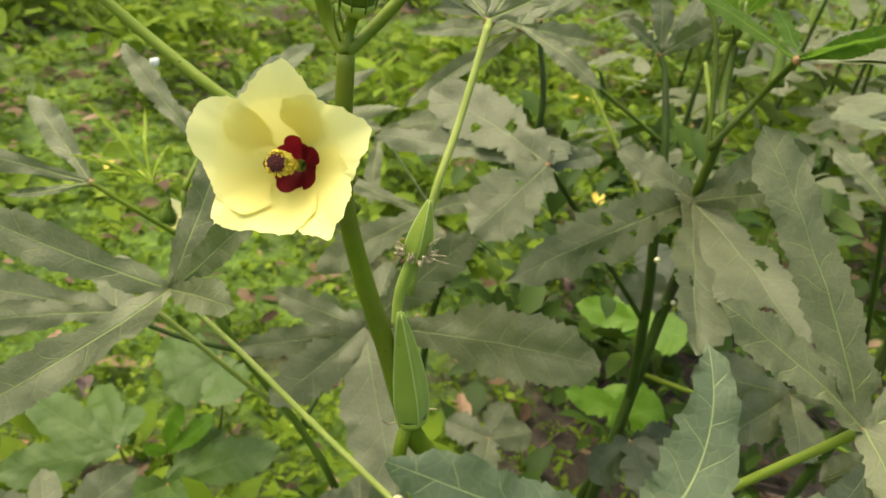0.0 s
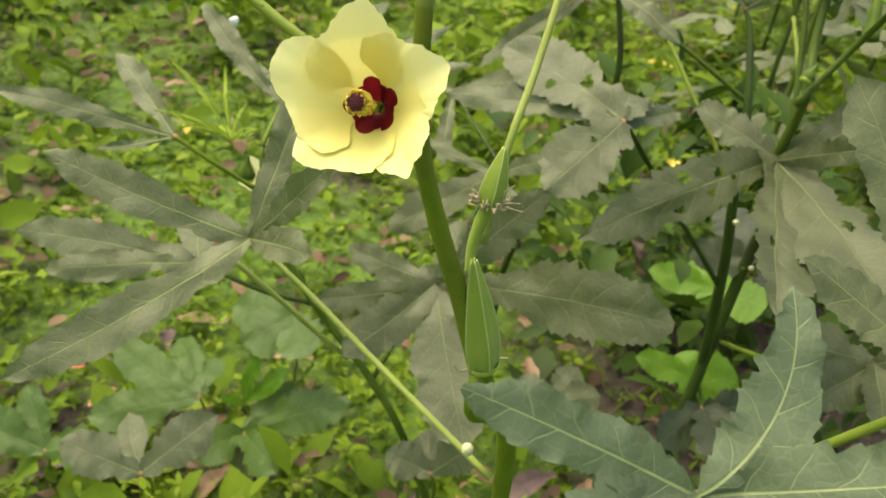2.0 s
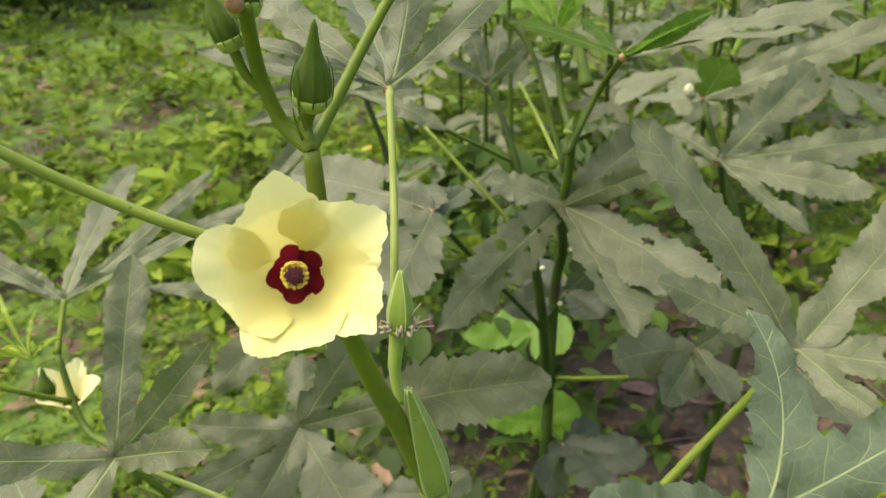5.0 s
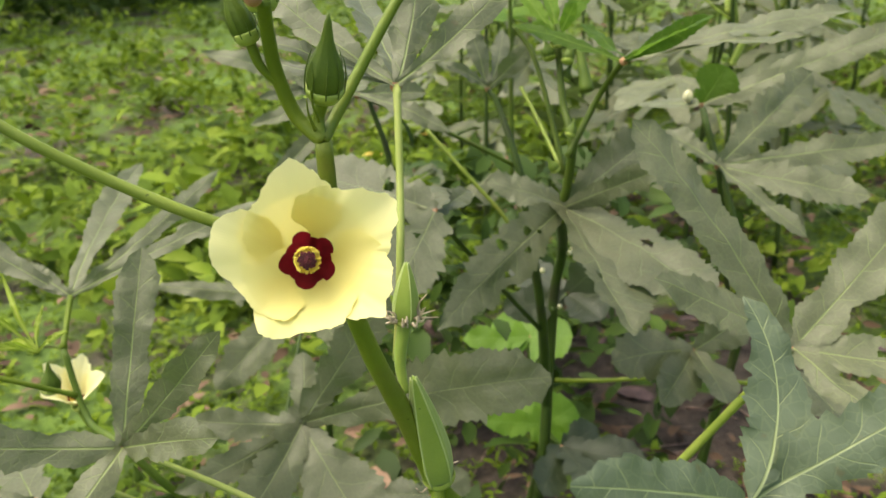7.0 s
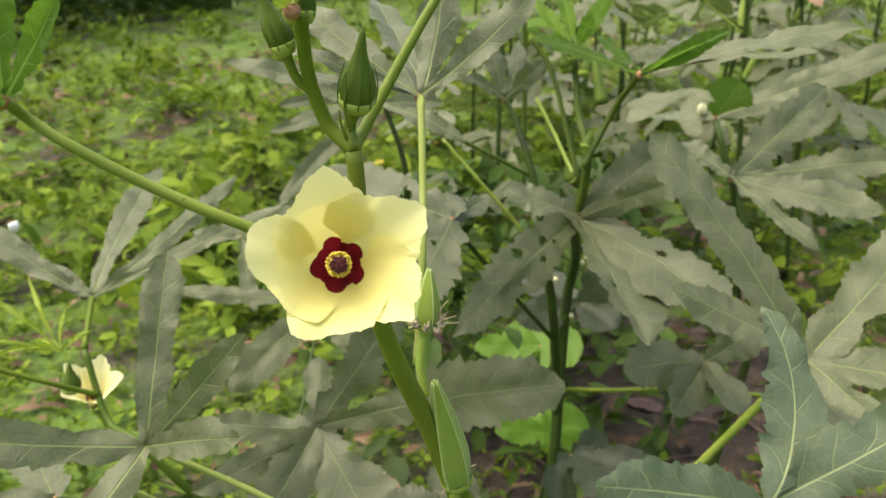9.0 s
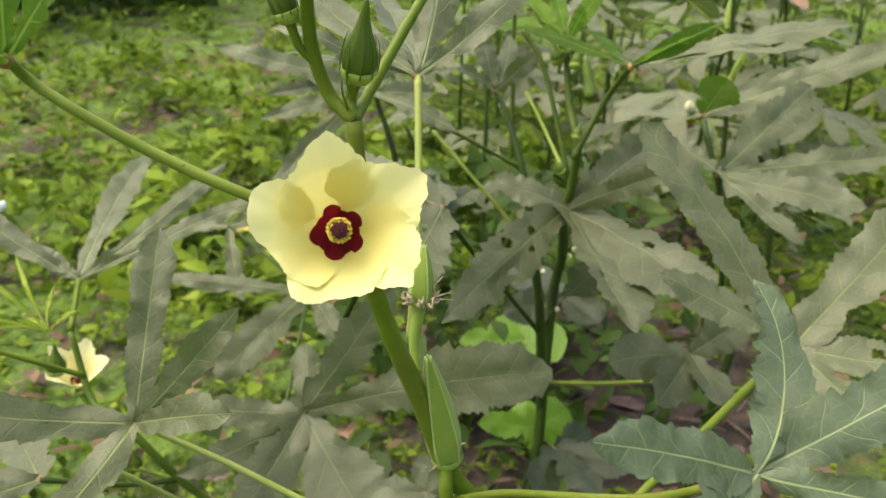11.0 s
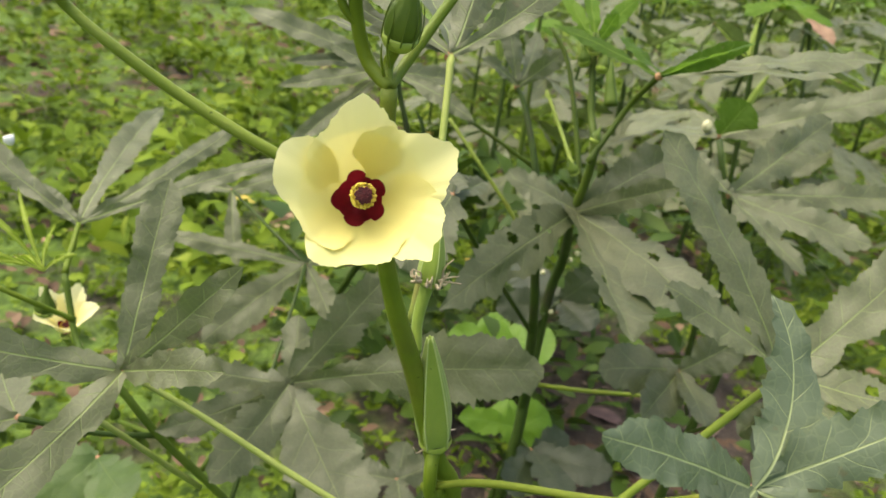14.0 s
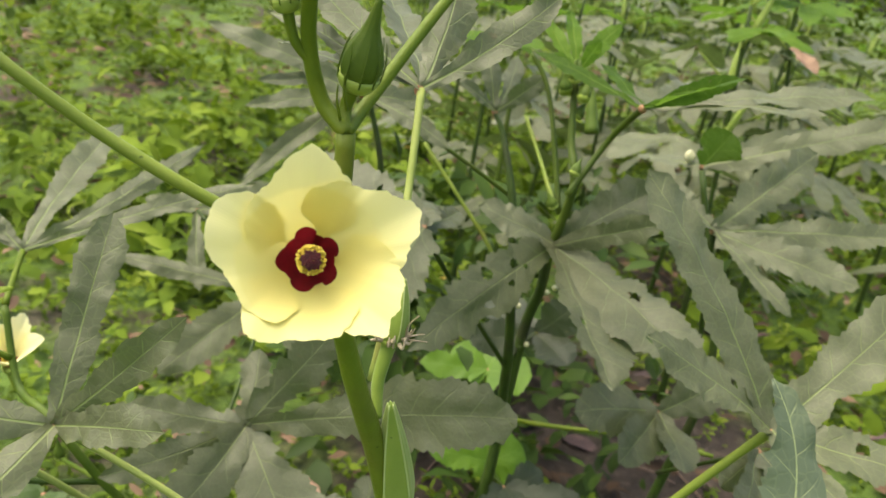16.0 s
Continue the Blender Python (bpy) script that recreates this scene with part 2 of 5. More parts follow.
def cover_material(name, stops, through_amount=0.3, rough=0.55):
    m, nt, b, out = mat_base(name)
    geo = nt.nodes.new("ShaderNodeNewGeometry")
    patch = noise_tex(nt, 4.5, 4.0)
    f = math_node(nt, 'ADD', math_node(nt, 'MULTIPLY', geo.outputs["Random Per Island"], 0.55), math_node(nt, 'MULTIPLY', span(nt, patch, 0.32, 0.68), 0.5), True)
    col = ramp(nt, f, stops)
    col = mix_col(nt, math_node(nt, 'MULTIPLY', noise_tex(nt, 160.0, 2.0), 0.3), col, stops[0][1])
    col = mix_col(nt, math_node(nt, 'MULTIPLY', span(nt, noise_tex(nt, 1.3, 3.0), 0.42, 0.62), 0.35), col, stops[1][1])
    col = mix_col(nt, math_node(nt, 'MULTIPLY', span(nt, noise_tex(nt, 7.0, 2.0), 0.55, 0.68), 0.4), col, stops[0][1])
    nt.links.new(col, b.inputs["Base Color"])
    b.inputs["Roughness"].default_value = rough
    b.inputs["Specular IOR Level"].default_value = 0.18
    thin(nt, b, out, col, through_amount)
    return m


GROUND = ground_material()
COVER = cover_material("weed_leaves", [(0.1, (0.045, 0.080, 0.007)), (0.4, (0.11, 0.175, 0.011)), (0.7, (0.19, 0.275, 0.018)), (1.0, (0.30, 0.37, 0.05))], 0.35, 0.75)
LITTER = cover_material("leaf_litter", [(0.1, (0.05, 0.032, 0.02)), (0.5, (0.12, 0.075, 0.045)), (0.8, (0.22, 0.145, 0.09)), (1.0, (0.34, 0.24, 0.15))], 0.1, 0.8)
# leaf greens kept very dark, so the colour itself holds the shade
FOLIAGE_SHADED = cover_material("foliage_shaded", [(0.1, (0.014, 0.030, 0.004)), (0.6, (0.04, 0.075, 0.008)), (1.0, (0.09, 0.14, 0.015))], 0.15)
SEEDLING = leaf_material("seedling_leaf", (0.046, 0.088, 0.014), (0.076, 0.124, 0.022), (0.12, 0.18, 0.045), through_amount=0.3, spacing=0.014)
BROADWEED = leaf_material("broad_weed_leaf", (0.085, 0.185, 0.008), (0.135, 0.25, 0.012), (0.16, 0.30, 0.035), through_amount=0.4, spacing=0.012)
FALLEN = plain_material("fallen_leaf_tan", (0.17, 0.095, 0.055), (0.29, 0.185, 0.11), 60.0, 0.75, 0.5, 0.001, 0.1)
FALLEN_RED = plain_material("fallen_leaf_red", (0.30, 0.075, 0.03), (0.45, 0.15, 0.06), 60.0, 0.6, 0.5, 0.001, 0.1)
FALLEN_PINK = plain_material("fallen_leaf_pink", (0.36, 0.16, 0.09), (0.48, 0.25, 0.16), 60.0, 0.7, 0.5, 0.001, 0.1)
FALLEN_YELLOW = plain_material("fallen_leaf_yellow", (0.50, 0.36, 0.04), (0.65, 0.50, 0.10), 60.0, 0.6, 0.5, 0.001, 0.15)
FALLEN_DARK = plain_material("fallen_leaf_dark", (0.05, 0.03, 0.03), (0.13, 0.08, 0.07), 60.0, 0.7, 0.5, 0.001)


# ---- building blocks ----
def root_of(ob):
    while ob.parent:
        ob = ob.parent
    return ob


def part(name, bm, material, parent, label=""):
    me = bpy.data.meshes.new(name)
    if parent:
        bm.transform(Matrix.Translation(-root_of(parent).location))
    bm.to_mesh(me)
    bm.free()
    for p in me.polygons:
        p.use_smooth = True
    me.materials.append(material)
    ob = new(name, me)
    if parent:
        ob.parent = parent
    if label:
        ob["label"] = label
    return ob


def thing(name, base, label, category, group=""):
    ob = new(name)
    ob.empty_display_size = 0.05
    ob.location = base
    return tagged(ob, label, category, group)


def smooth_path(pts, n=8):
    pts = [Vector(p) for p in pts]
    if len(pts) < 3:
        return [pts[0].lerp(pts[-1], i / n) for i in range(n + 1)]
    out = []
    ext = [pts[0] * 2 - pts[1]] + pts + [pts[-1] * 2 - pts[-2]]
    for i in range(1, len(ext) - 2):
        a, b, c, d = ext[i - 1:i + 3]
        for k in range(n):
            s = k / n
            out.append(0.5 * ((2 * b) + (c - a) * s + (2 * a - 5 * b + 4 * c - d) * s * s + (3 * b - a - 3 * c + d) * s ** 3))
    out.append(pts[-1])
    return out


def tube(bm, pts, r0, r1, sides=10, n=8, swell=0.0, lump=0.06):
    """A round stalk along a smooth line, from radius r0 to r1, a little uneven, closed at its ends."""
    path = smooth_path(pts, n)
    rings = []
    up = Vector((0.31, 0.87, 0.37))
    last = len(path) - 1
    for i, p in enumerate(path):
        t = (path[min(i + 1, last)] - path[max(i - 1, 0)]).normalized()
        x = up.cross(t).normalized()
        y = t.cross(x)
        s = i / last
        r = r0 + (r1 - r0) * s
        r *= 1 + lump * noise.noise(p * 60) + swell * (math.exp(-(s / 0.06) ** 2) + math.exp(-((1 - s) / 0.06) ** 2))
        rings.append([bm.verts.new(p + (x * math.cos(a) + y * math.sin(a)) * r) for a in (2 * math.pi * k / sides for k in range(sides))])
    for a, b in zip(rings, rings[1:]):
        for k in range(sides):
            bm.faces.new((a[k], a[(k + 1) % sides], b[(k + 1) % sides], b[k]))
    bm.faces.new(rings[0][::-1])
    bm.faces.new(rings[-1])
    return bm


def stalk(name, pts, r0, r1, material, parent, label="", swell=0.0, sides=10, n=8):
    return part(name, tube(bmesh.new(), pts, r0, r1, sides, n, swell), material, parent, label)


# half-widths along a finger of a leaf, left and right, as shares of half its width
STRAP = ((0, 0.26, 0.26), (0.18, 0.42, 0.42), (0.42, 0.92, 0.92), (0.66, 1.0, 1.0), (0.84, 0.76, 0.76), (0.94, 0.42, 0.42), (1, 0.03, 0.03))
EVEN = ((0, 0.34, 0.34), (0.14, 0.60, 0.60), (0.34, 0.93, 0.93), (0.60, 0.95, 0.95), (0.84, 1.0, 1.0), (0.94, 0.62, 0.62), (1, 0.06, 0.06))


def half_width(shape, s, right):
    for a, b in zip(shape, shape[1:]):
        if s <= b[0]:
            q = (s - a[0]) / (b[0] - a[0])
            q = 0.4 * q + 0.6 * q * q * (3 - 2 * q)
            k = 2 if right else 1
            return a[k] + (b[k] - a[k]) * q
    return shape[-1][1]


def lobe(bm, uvl, rel, node, tip, width, normal, bend, web, seed, rows=84, cols=10, teeth=0.0082, jag=0.14, fold=0.10, holes=(), sweep=None, shape=STRAP):
    """One finger of a palmate leaf: a toothed blade along a curved midrib."""
    N, T, n = Vector(node), Vector(tip), Vector(normal).normalized()
    axis = T - N
    L = axis.length
    rnd = random.Random(seed)
    C = (N + T) / 2 + n * bend * L + axis.cross(n) * (rnd.uniform(-0.07, 0.07) if sweep is None else sweep)
    webs = web if isinstance(web, tuple) else (web, web)
    grid = []
    ph = rnd.random() * 10
    for i in range(rows + 1):
        s = i / rows
        p = N * (1 - s) ** 2 + C * 2 * s * (1 - s) + T * s * s
        t = ((C - N) * (1 - s) + (T - C) * s).normalized()
        side = t.cross(n).normalized()
        nn = side.cross(t)
        flare = width * (math.sin(min(1, s / 0.34) * math.pi) ** 0.8) * 0.9 if s < 0.34 else 0.0
        edge = []
        for sg in (-1, 1):
            w = max(half_width(shape, s, sg > 0) * width / 2, flare * webs[sg > 0])
            f = (s * L / teeth + 0.37 * sg + 0.9 * noise.noise(Vector((s * 7, ph, sg)))) % 1.0
            big = (s * L / (teeth * 2.9) + 0.21 * sg + 0.5 * noise.noise(Vector((s * 4, ph, sg + 7)))) % 1.0
            coarse = noise.noise(Vector((s * L / 0.030, ph + 5 * sg, 2.2)))
            reach = min(w, 0.017)
            bite = 0.55 + 0.9 * abs(noise.noise(Vector((s * L / 0.021, ph, 9.0 + sg))))
            out = jag * reach * (1.3 * (f ** 1.4 - 0.5) * bite + 1.5 * (big - 0.5) * bite + 1.5 * coarse)
            edge.append(max(w * 0.25, w + out * min(1.0, s / 0.12) * min(1.0, (1 - s) / 0.05 + 0.15)))
        row = []
        for j in range(cols + 1):
            u = 2 * j / cols - 1
            d = u * edge[u > 0]
            lift = fold * abs(d) - 2.2 * d * d + 0.0024 * noise.noise(Vector((d * 48, s * L * 48, ph)))
            lift += 0.0050 * noise.noise(Vector((d * 17, s * L * 17, ph + 3))) * min(1.0, abs(d) / 0.008)
            lift += 0.0011 * math.sin(s * L * 190 + ph + 3 * noise.noise(Vector((s * 7, ph, 0)))) * u * u
            v = bm.verts.new(p + side * d + nn * lift)
            row.append((v, d, s * L, u, s))
        grid.append(row)
    for i in range(rows):
        for j in range(cols):
            q = (grid[i][j], grid[i][j + 1], grid[i + 1][j + 1], grid[i + 1][j])
            mu, ms = (2 * (j + 0.5) / cols - 1), (i + 0.5) / rows
            gone = False
            for hu, hs, hr in holes:
                wob = 1 + 0.5 * noise.noise(Vector((mu * 6, ms * 30, ph)))
                if ((mu - hu) * width / 2) ** 2 + ((ms - hs) * L) ** 2 < (hr * wob) ** 2:
                    gone = True
            if gone:
                continue
            face = bm.faces.new([a[0] for a in q])
            for lp, a in zip(face.loops, q):
                lp[uvl].uv = (a[1], a[2])
                lp[rel].uv = (a[3], a[4])


def leaf(plant, node, lobes, normal=(0, -0.72, 0.69), material=None, petiole=None, thick=0.0022, stalk_mat=None, web=0.42, seed=1, jag=0.14, teeth=0.0082, holes=None, label="", rows=84, cols=10, node_size=0.0028, shape=STRAP):
    """A palmate leaf: lobes are (tip, width, bend[, normal[, web[, sweep[, shape]]]])."""
    bm = bmesh.new()
    uvl = bm.loops.layers.uv.new("UVMap")
    rel = bm.loops.layers.uv.new("Relative")
    for k, lb in enumerate(lobes):
        tip, width, bend = lb[:3]
        nrm = lb[3] if len(lb) > 3 and lb[3] else normal
        lw = lb[4] if len(lb) > 4 else web
        shift = Vector(nrm).normalized() * 0.0004 * k
        lobe(bm, uvl, rel, Vector(node) + shift, Vector(tip) + shift, width, nrm, bend, lw, seed * 17 + k, rows, cols, teeth, jag, holes=(holes or {}).get(k, ()), sweep=lb[5] if len(lb) > 5 else None, shape=lb[6] if len(lb) > 6 else shape)
    ob = part("leaf", bm, material or LEAF, plant, label)
    if petiole:
        stalk("petiole", petiole, thick, thick * 0.85, stalk_mat or PETIOLE, ob, swell=0.25)
    kb = bmesh.new()
    bmesh.ops.create_icosphere(kb, subdivisions=2, radius=node_size)
    kb.transform(Matrix.Translation(Vector(node) - Vector(normal).normalized() * 0.0012))
    part("leaf_node", kb, NODE, ob)
    return ob


def frame_of(axis, up=(0, 0, 1)):
    z = Vector(axis).normalized()
    x = Vector(up).cross(z).normalized()
    y = z.cross(x)
    return Matrix((x, y, z)).transposed().to_4x4()


def pod(plant, base, tip, radius, name="seed_pod", dry=False, label="", fine=True):
    """A five-ribbed tapering pod with pale ribs and a cap at its base."""
    base, tip = Vector(base), Vector(tip)
    L = (tip - base).length
    m = Matrix.Translation(base) @ frame_of(tip - base)
    bm = bmesh.new()
    sides, rows = (40, 26) if fine else (20, 10)
    rings = []
    for i in range(rows + 1):
        s = i / rows
        r = radius * (0.86 + 0.14 * math.sin(min(1, s / 0.22) * math.pi / 2)) if s < 0.22 else radius * (1 - ((s - 0.22) / 0.78) ** 1.55 * 0.86)
        if s > 0.96:
            r *= math.sqrt(max(0.02, 1 - ((s - 0.96) / 0.04) ** 2))
        ring = []
        for k in range(sides):
            a = 2 * math.pi * k / sides
            c = 1 + 0.065 * math.cos(5 * a) + 0.03 * max(0, math.cos(5 * a)) ** 8
            ring.append(bm.verts.new((r * c * math.cos(a), r * c * math.sin(a), s * L)))
        rings.append(ring)
    for a, b in zip(rings, rings[1:]):
        for k in range(sides):
            bm.faces.new((a[k], a[(k + 1) % sides], b[(k + 1) % sides], b[k]))
    bm.faces.new(rings[0][::-1])
    bm.faces.new(rings[-1])
    bm.transform(m)
    body = part(name, bm, POD, plant, label)
    for k in range(5):
        a = 2 * math.pi * k / 5
        line = []
        for i in range(0, rows + 1, 2):
            s = i / rows
            r = radius * (0.86 + 0.14 * math.sin(min(1, s / 0.22) * math.pi / 2)) if s < 0.22 else radius * (1 - ((s - 0.22) / 0.78) ** 1.55 * 0.86)
            line.append(m @ Vector((1.08 * r * math.cos(a), 1.08 * r * math.sin(a), s * L * 0.985)))
        stalk("rib", line, radius * 0.055, radius * 0.05, POD_RIB, body, sides=6 if fine else 4, n=2)
    cap = bmesh.new()
    prof = [(0.35, -0.10), (0.60, -0.075), (0.88, -0.03), (0.97, 0.0), (0.93, 0.03)]
    rr = [[cap.verts.new((radius * r * math.cos(a), radius * r * math.sin(a), z * L)) for a in (2 * math.pi * k / 24 for k in range(24))] for r, z in prof]
    for a, b in zip(rr, rr[1:]):
        for k in range(24):
            cap.faces.new((a[k], a[(k + 1) % 24], b[(k + 1) % 24], b[k]))
    cap.faces.new(rr[0][::-1])
    cap.transform(m)
    part("calyx_ring", cap, BUD_CAP, body, "pale green ring at the pod's base")
    rnd = random.Random(5)
    if dry:
        for k in range(26):
            a = rnd.uniform(0, 2 * math.pi)
            z = rnd.uniform(0.0, 0.10) * L
            out = rnd.uniform(1.05, 1.5)
            p0 = Vector((radius * math.cos(a), radius * math.sin(a), z))
            ln = [p0 * 0.95, Vector((p0.x * out, p0.y * out, z + rnd.uniform(-0.06, 0.05) * L)), Vector((p0.x * out * rnd.uniform(0.9, 1.3), p0.y * out * 1.1, z + rnd.uniform(-0.04, 0.16) * L))]
            stalk("dried_petal", [m @ p for p in ln], radius * rnd.uniform(0.10, 0.2), radius * 0.04, DRY, body, "brown dried flower remains", sides=6, n=4)
        for dx, dz in ((2.3, 0.10), (2.6, -0.04), (1.7, 0.42), (-1.5, 0.25), (-1.3, 0.05)):
            c = base + (tip - base) * 0.04
            ln = [c + Vector((radius * (0.9 if dx > 0 else -0.9), -radius * 0.3, 0)), c + Vector((radius * dx * 0.6, -radius * 0.6, (dz + 0.05) * L * 0.6)), c + Vector((radius * dx, -radius * 0.5, dz * L))]
            stalk("dried_bract", ln, radius * 0.10, radius * 0.04, DRY, body, "thin dry pale bract", sides=6, n=5)
    else:
        for dx, dz, sg in ((1.5, -0.06, 1), (1.85, 0.08, -1)):
            ln = [Vector((0, sg * radius * 0.9, 0.0)), Vector((0, sg * radius * dx * 0.8, dz * 0.2 * L)), Vector((radius * 0.2, sg * radius * dx, (dz + 0.05) * L))]
            stalk("dried_bract", [m @ p for p in ln], radius * 0.06, radius * 0.025, DRY, body, "thin dry curled bract", sides=6, n=5)
    return body


def bud(plant, base, tip, radius, label=""):
    """A pointed flower bud in a pale cup, wrapped by thin bracts."""
    base, tip = Vector(base), Vector(tip)
    L = (tip - base).length
    m = Matrix.Translation(base) @ frame_of(tip - base)
    prof = [(0.25, 0), (0.62, 0.04), (0.88, 0.10), (1.0, 0.22), (0.96, 0.33), (0.78, 0.46), (0.52, 0.58), (0.34, 0.70), (0.24, 0.82), (0.16, 0.92), (0.05, 1.0)]

    def turn(prof, sides, ribs):
        bm = bmesh.new()
        rings = [[bm.verts.new((radius * r * (1 + ribs * math.cos(10 * a)) * math.cos(a), radius * r * (1 + ribs * math.cos(10 * a)) * math.sin(a), z * L)) for a in (2 * math.pi * k / sides for k in range(sides))] for r, z in prof]
        for a, b in zip(rings, rings[1:]):
            for k in range(sides):
                bm.faces.new((a[k], a[(k + 1) % sides], b[(k + 1) % sides], b[k]))
        bm.faces.new(rings[0][::-1])
        bm.faces.new(rings[-1])
        bm.transform(m)
        return bm
    body = part("flower_bud", turn(prof, 40, 0.03), BUD, plant, label)
    part("bud_cup", turn([(0.3, -0.05), (0.75, -0.02), (0.96, 0.05), (1.04, 0.12), (1.0, 0.14), (0.9, 0.14)], 24, 0.01), BUD_CAP, body, "pale yellow-green cup")
    for k in range(9):
        a = 2 * math.pi * k / 9 + 0.2
        ln = [m @ Vector((radius * r * math.cos(a), radius * r * math.sin(a), z * L)) for r, z in ((1.0, 0.08), (1.06, 0.2), (1.05, 0.33), (0.94 + 0.22 * (k % 4 == 1), 0.46), (0.80 + 0.45 * (k % 4 == 1), 0.55))]
        stalk("bract", ln, radius * 0.05, radius * 0.018, BUD, body, sides=6, n=4)
    return body


def rim_at(rim, deg):
    """The rim's distance in mm at an angle, eased between its corners."""
    for (a, ra), (c, rc) in zip(rim, rim[1:]):
        if deg <= c:
            t = (deg - a) / (c - a)
            t = 0.45 * t + 0.55 * t * t * (3 - 2 * t)
            return ra + (rc - ra) * t
    return rim[-1][1]


def flower(plant, centre, axis, up, R, depth, petals, column, name="flower", label="", stalk_pts=None, petal_mat=None):
    """An open five-petalled funnel: petals are (middle in degrees clockwise from up, steepness, curl, rim),
    each lying over the next one anticlockwise."""
    m = Matrix.Translation(Vector(centre)) @ frame_of(axis, up)
    cup = bmesh.new()
    prof = [(0.08, -0.24), (0.15, -0.18), (0.18, -0.08), (0.20, -0.01), (0.18, -0.01)]
    rr = [[cup.verts.new((R * r * math.cos(a), R * r * math.sin(a), z * R)) for a in (2 * math.pi * k / 20 for k in range(20))] for r, z in prof]
    for a, b in zip(rr, rr[1:]):
        for k in range(20):
            cup.faces.new((a[k], a[(k + 1) % 20], b[(k + 1) % 20], b[k]))
    cup.faces.new(rr[0][::-1])
    cup.transform(m)
    head = part(name, cup, BUD_CAP, plant, label)
    rows, cols = 34, 72
    for k, (mid_deg, steep, curl, rim) in enumerate(petals):
        bm = bmesh.new()
        uvl = bm.loops.layers.uv.new("UVMap")
        d0, d1 = rim[0][0], rim[-1][0]
        grid = []
        for i in range(rows + 1):
            q = i / rows
            row = []
            for j in range(cols + 1):
                f = j / cols
                deg = d0 + (d1 - d0) * f
                lim = rim_at(rim, deg) * 0.00098
                lim *= 1 + 0.050 * noise.noise(Vector((deg * 0.07, k * 3.1, 0.5))) + 0.032 * noise.noise(Vector((deg * 0.25, k * 3.1, 1.5))) + 0.014 * noise.noise(Vector((deg * 0.7, k * 3.1, 2.5)))
                rho = 0.07 * R + (lim - 0.07 * R) * q
                g = rho / R
                e = max(0.0, min(1.0, (g - 0.26) / 0.20))
                wide = max(44.0, abs((d0 if deg < mid_deg else d1) - mid_deg))
                ang = radians(90 - mid_deg - (deg - mid_deg) * (44.0 + (wide - 44.0) * e * e * (3 - 2 * e)) / wide)
                a = 2 * f - 1
                z = depth * g ** 1.12 * steep
                z -= depth * curl * max(0.0, g - 0.64) ** 1.15 * steep
                z += (0.0005 * a * a - 0.000020 * (deg - mid_deg)) * min(1.0, g * 2.2)
                z += 0.014 * R * noise.noise(Vector((a * 1.8 + k, g * 2.2, 4.0))) * g
                z += (0.0011 * math.sin(deg * 0.16 + k * 1.9) + 0.0009 * noise.noise(Vector((deg * 0.13, k * 2.3, 6.0)))) * max(0, g - 0.45) * 2
                row.append((bm.verts.new((rho * math.cos(ang), rho * math.sin(ang), z)), (deg - mid_deg) / 52.0, g * 0.83))
            grid.append(row)
        for i in range(rows):
            for j in range(cols):
                qd = (grid[i][j], grid[i][j + 1], grid[i + 1][j + 1], grid[i + 1][j])
                f = bm.faces.new([g[0] for g in qd])
                for lp, g in zip(f.loops, qd):
                    lp[uvl].uv = (g[1], g[2])
        bm.transform(m)
        part("petal", bm, petal_mat or PETAL, head)
    col = tube(bmesh.new(), [m @ Vector((0, 0, 0.01)), m @ Vector((0, 0, column * 0.55)), m @ Vector((0, 0, column))], 0.0019, 0.0026, 14)
    post = part("stamen_column", col, POLLEN, head, "yellow column of stamens")
    rnd = random.Random(3)
    an = bmesh.new()
    for i in range(120):
        a = rnd.uniform(0, 2 * math.pi)
        low = i < 40
        z = column * (rnd.uniform(0.55, 0.85) if low else rnd.uniform(0.90, 1.0))
        r = (0.0026 if low else 0.0033) + 0.0006 * rnd.random()
        bmesh.ops.create_icosphere(an, subdivisions=1, radius=0.00058, matrix=m @ Matrix.Translation((r * math.cos(a), r * math.sin(a), z)))
    part("anther_ring", an, POLLEN, post)
    st = bmesh.new()
    for i in range(40):
        a = i * 2.399
        r = 0.0026 * math.sqrt(i / 40)
        bmesh.ops.create_icosphere(st, subdivisions=1, radius=0.00060, matrix=m @ Matrix.Translation((r * math.cos(a), r * math.sin(a), column + 0.0012 * (1 - (r / 0.0032) ** 2) + 0.0006)))
    part("stigma", st, STIGMA, head, "dark maroon velvety stigma")
    if stalk_pts:
        stalk("flower_stalk", [m @ Vector((0, 0, -0.18 * R))] + list(stalk_pts), 0.0022, 0.0026, STEM, head)
    return head


# ---- ground ----
def ground_height(x, y):
    return 0.020 * noise.noise(Vector((x * 1.1, y * 1.1, 0.3))) + 0.008 * noise.noise(Vector((x * 5, y * 5, 1.3))) - 0.012


def build_ground():
    steps = sorted({round(s * v, 3) for s in (-1, 1) for v in [i * 0.06 for i in range(0, 40)] + [2.4 * 1.22 ** k for k in range(0, 28)]})
    bm = bmesh.new()
    grid = [[bm.verts.new((x, y + 1.0, ground_height(x, y + 1.0))) for x in steps] for y in steps]
    for a, b in zip(grid, grid[1:]):
        for k in range(len(steps) - 1):
            bm.faces.new((a[k], a[k + 1], b[k + 1], b[k]))
    ob = part("ground", bm, GROUND, None)
    tagged(ob, "dark soil with moss and low green weeds", "ground", kind="structure")


build_ground()


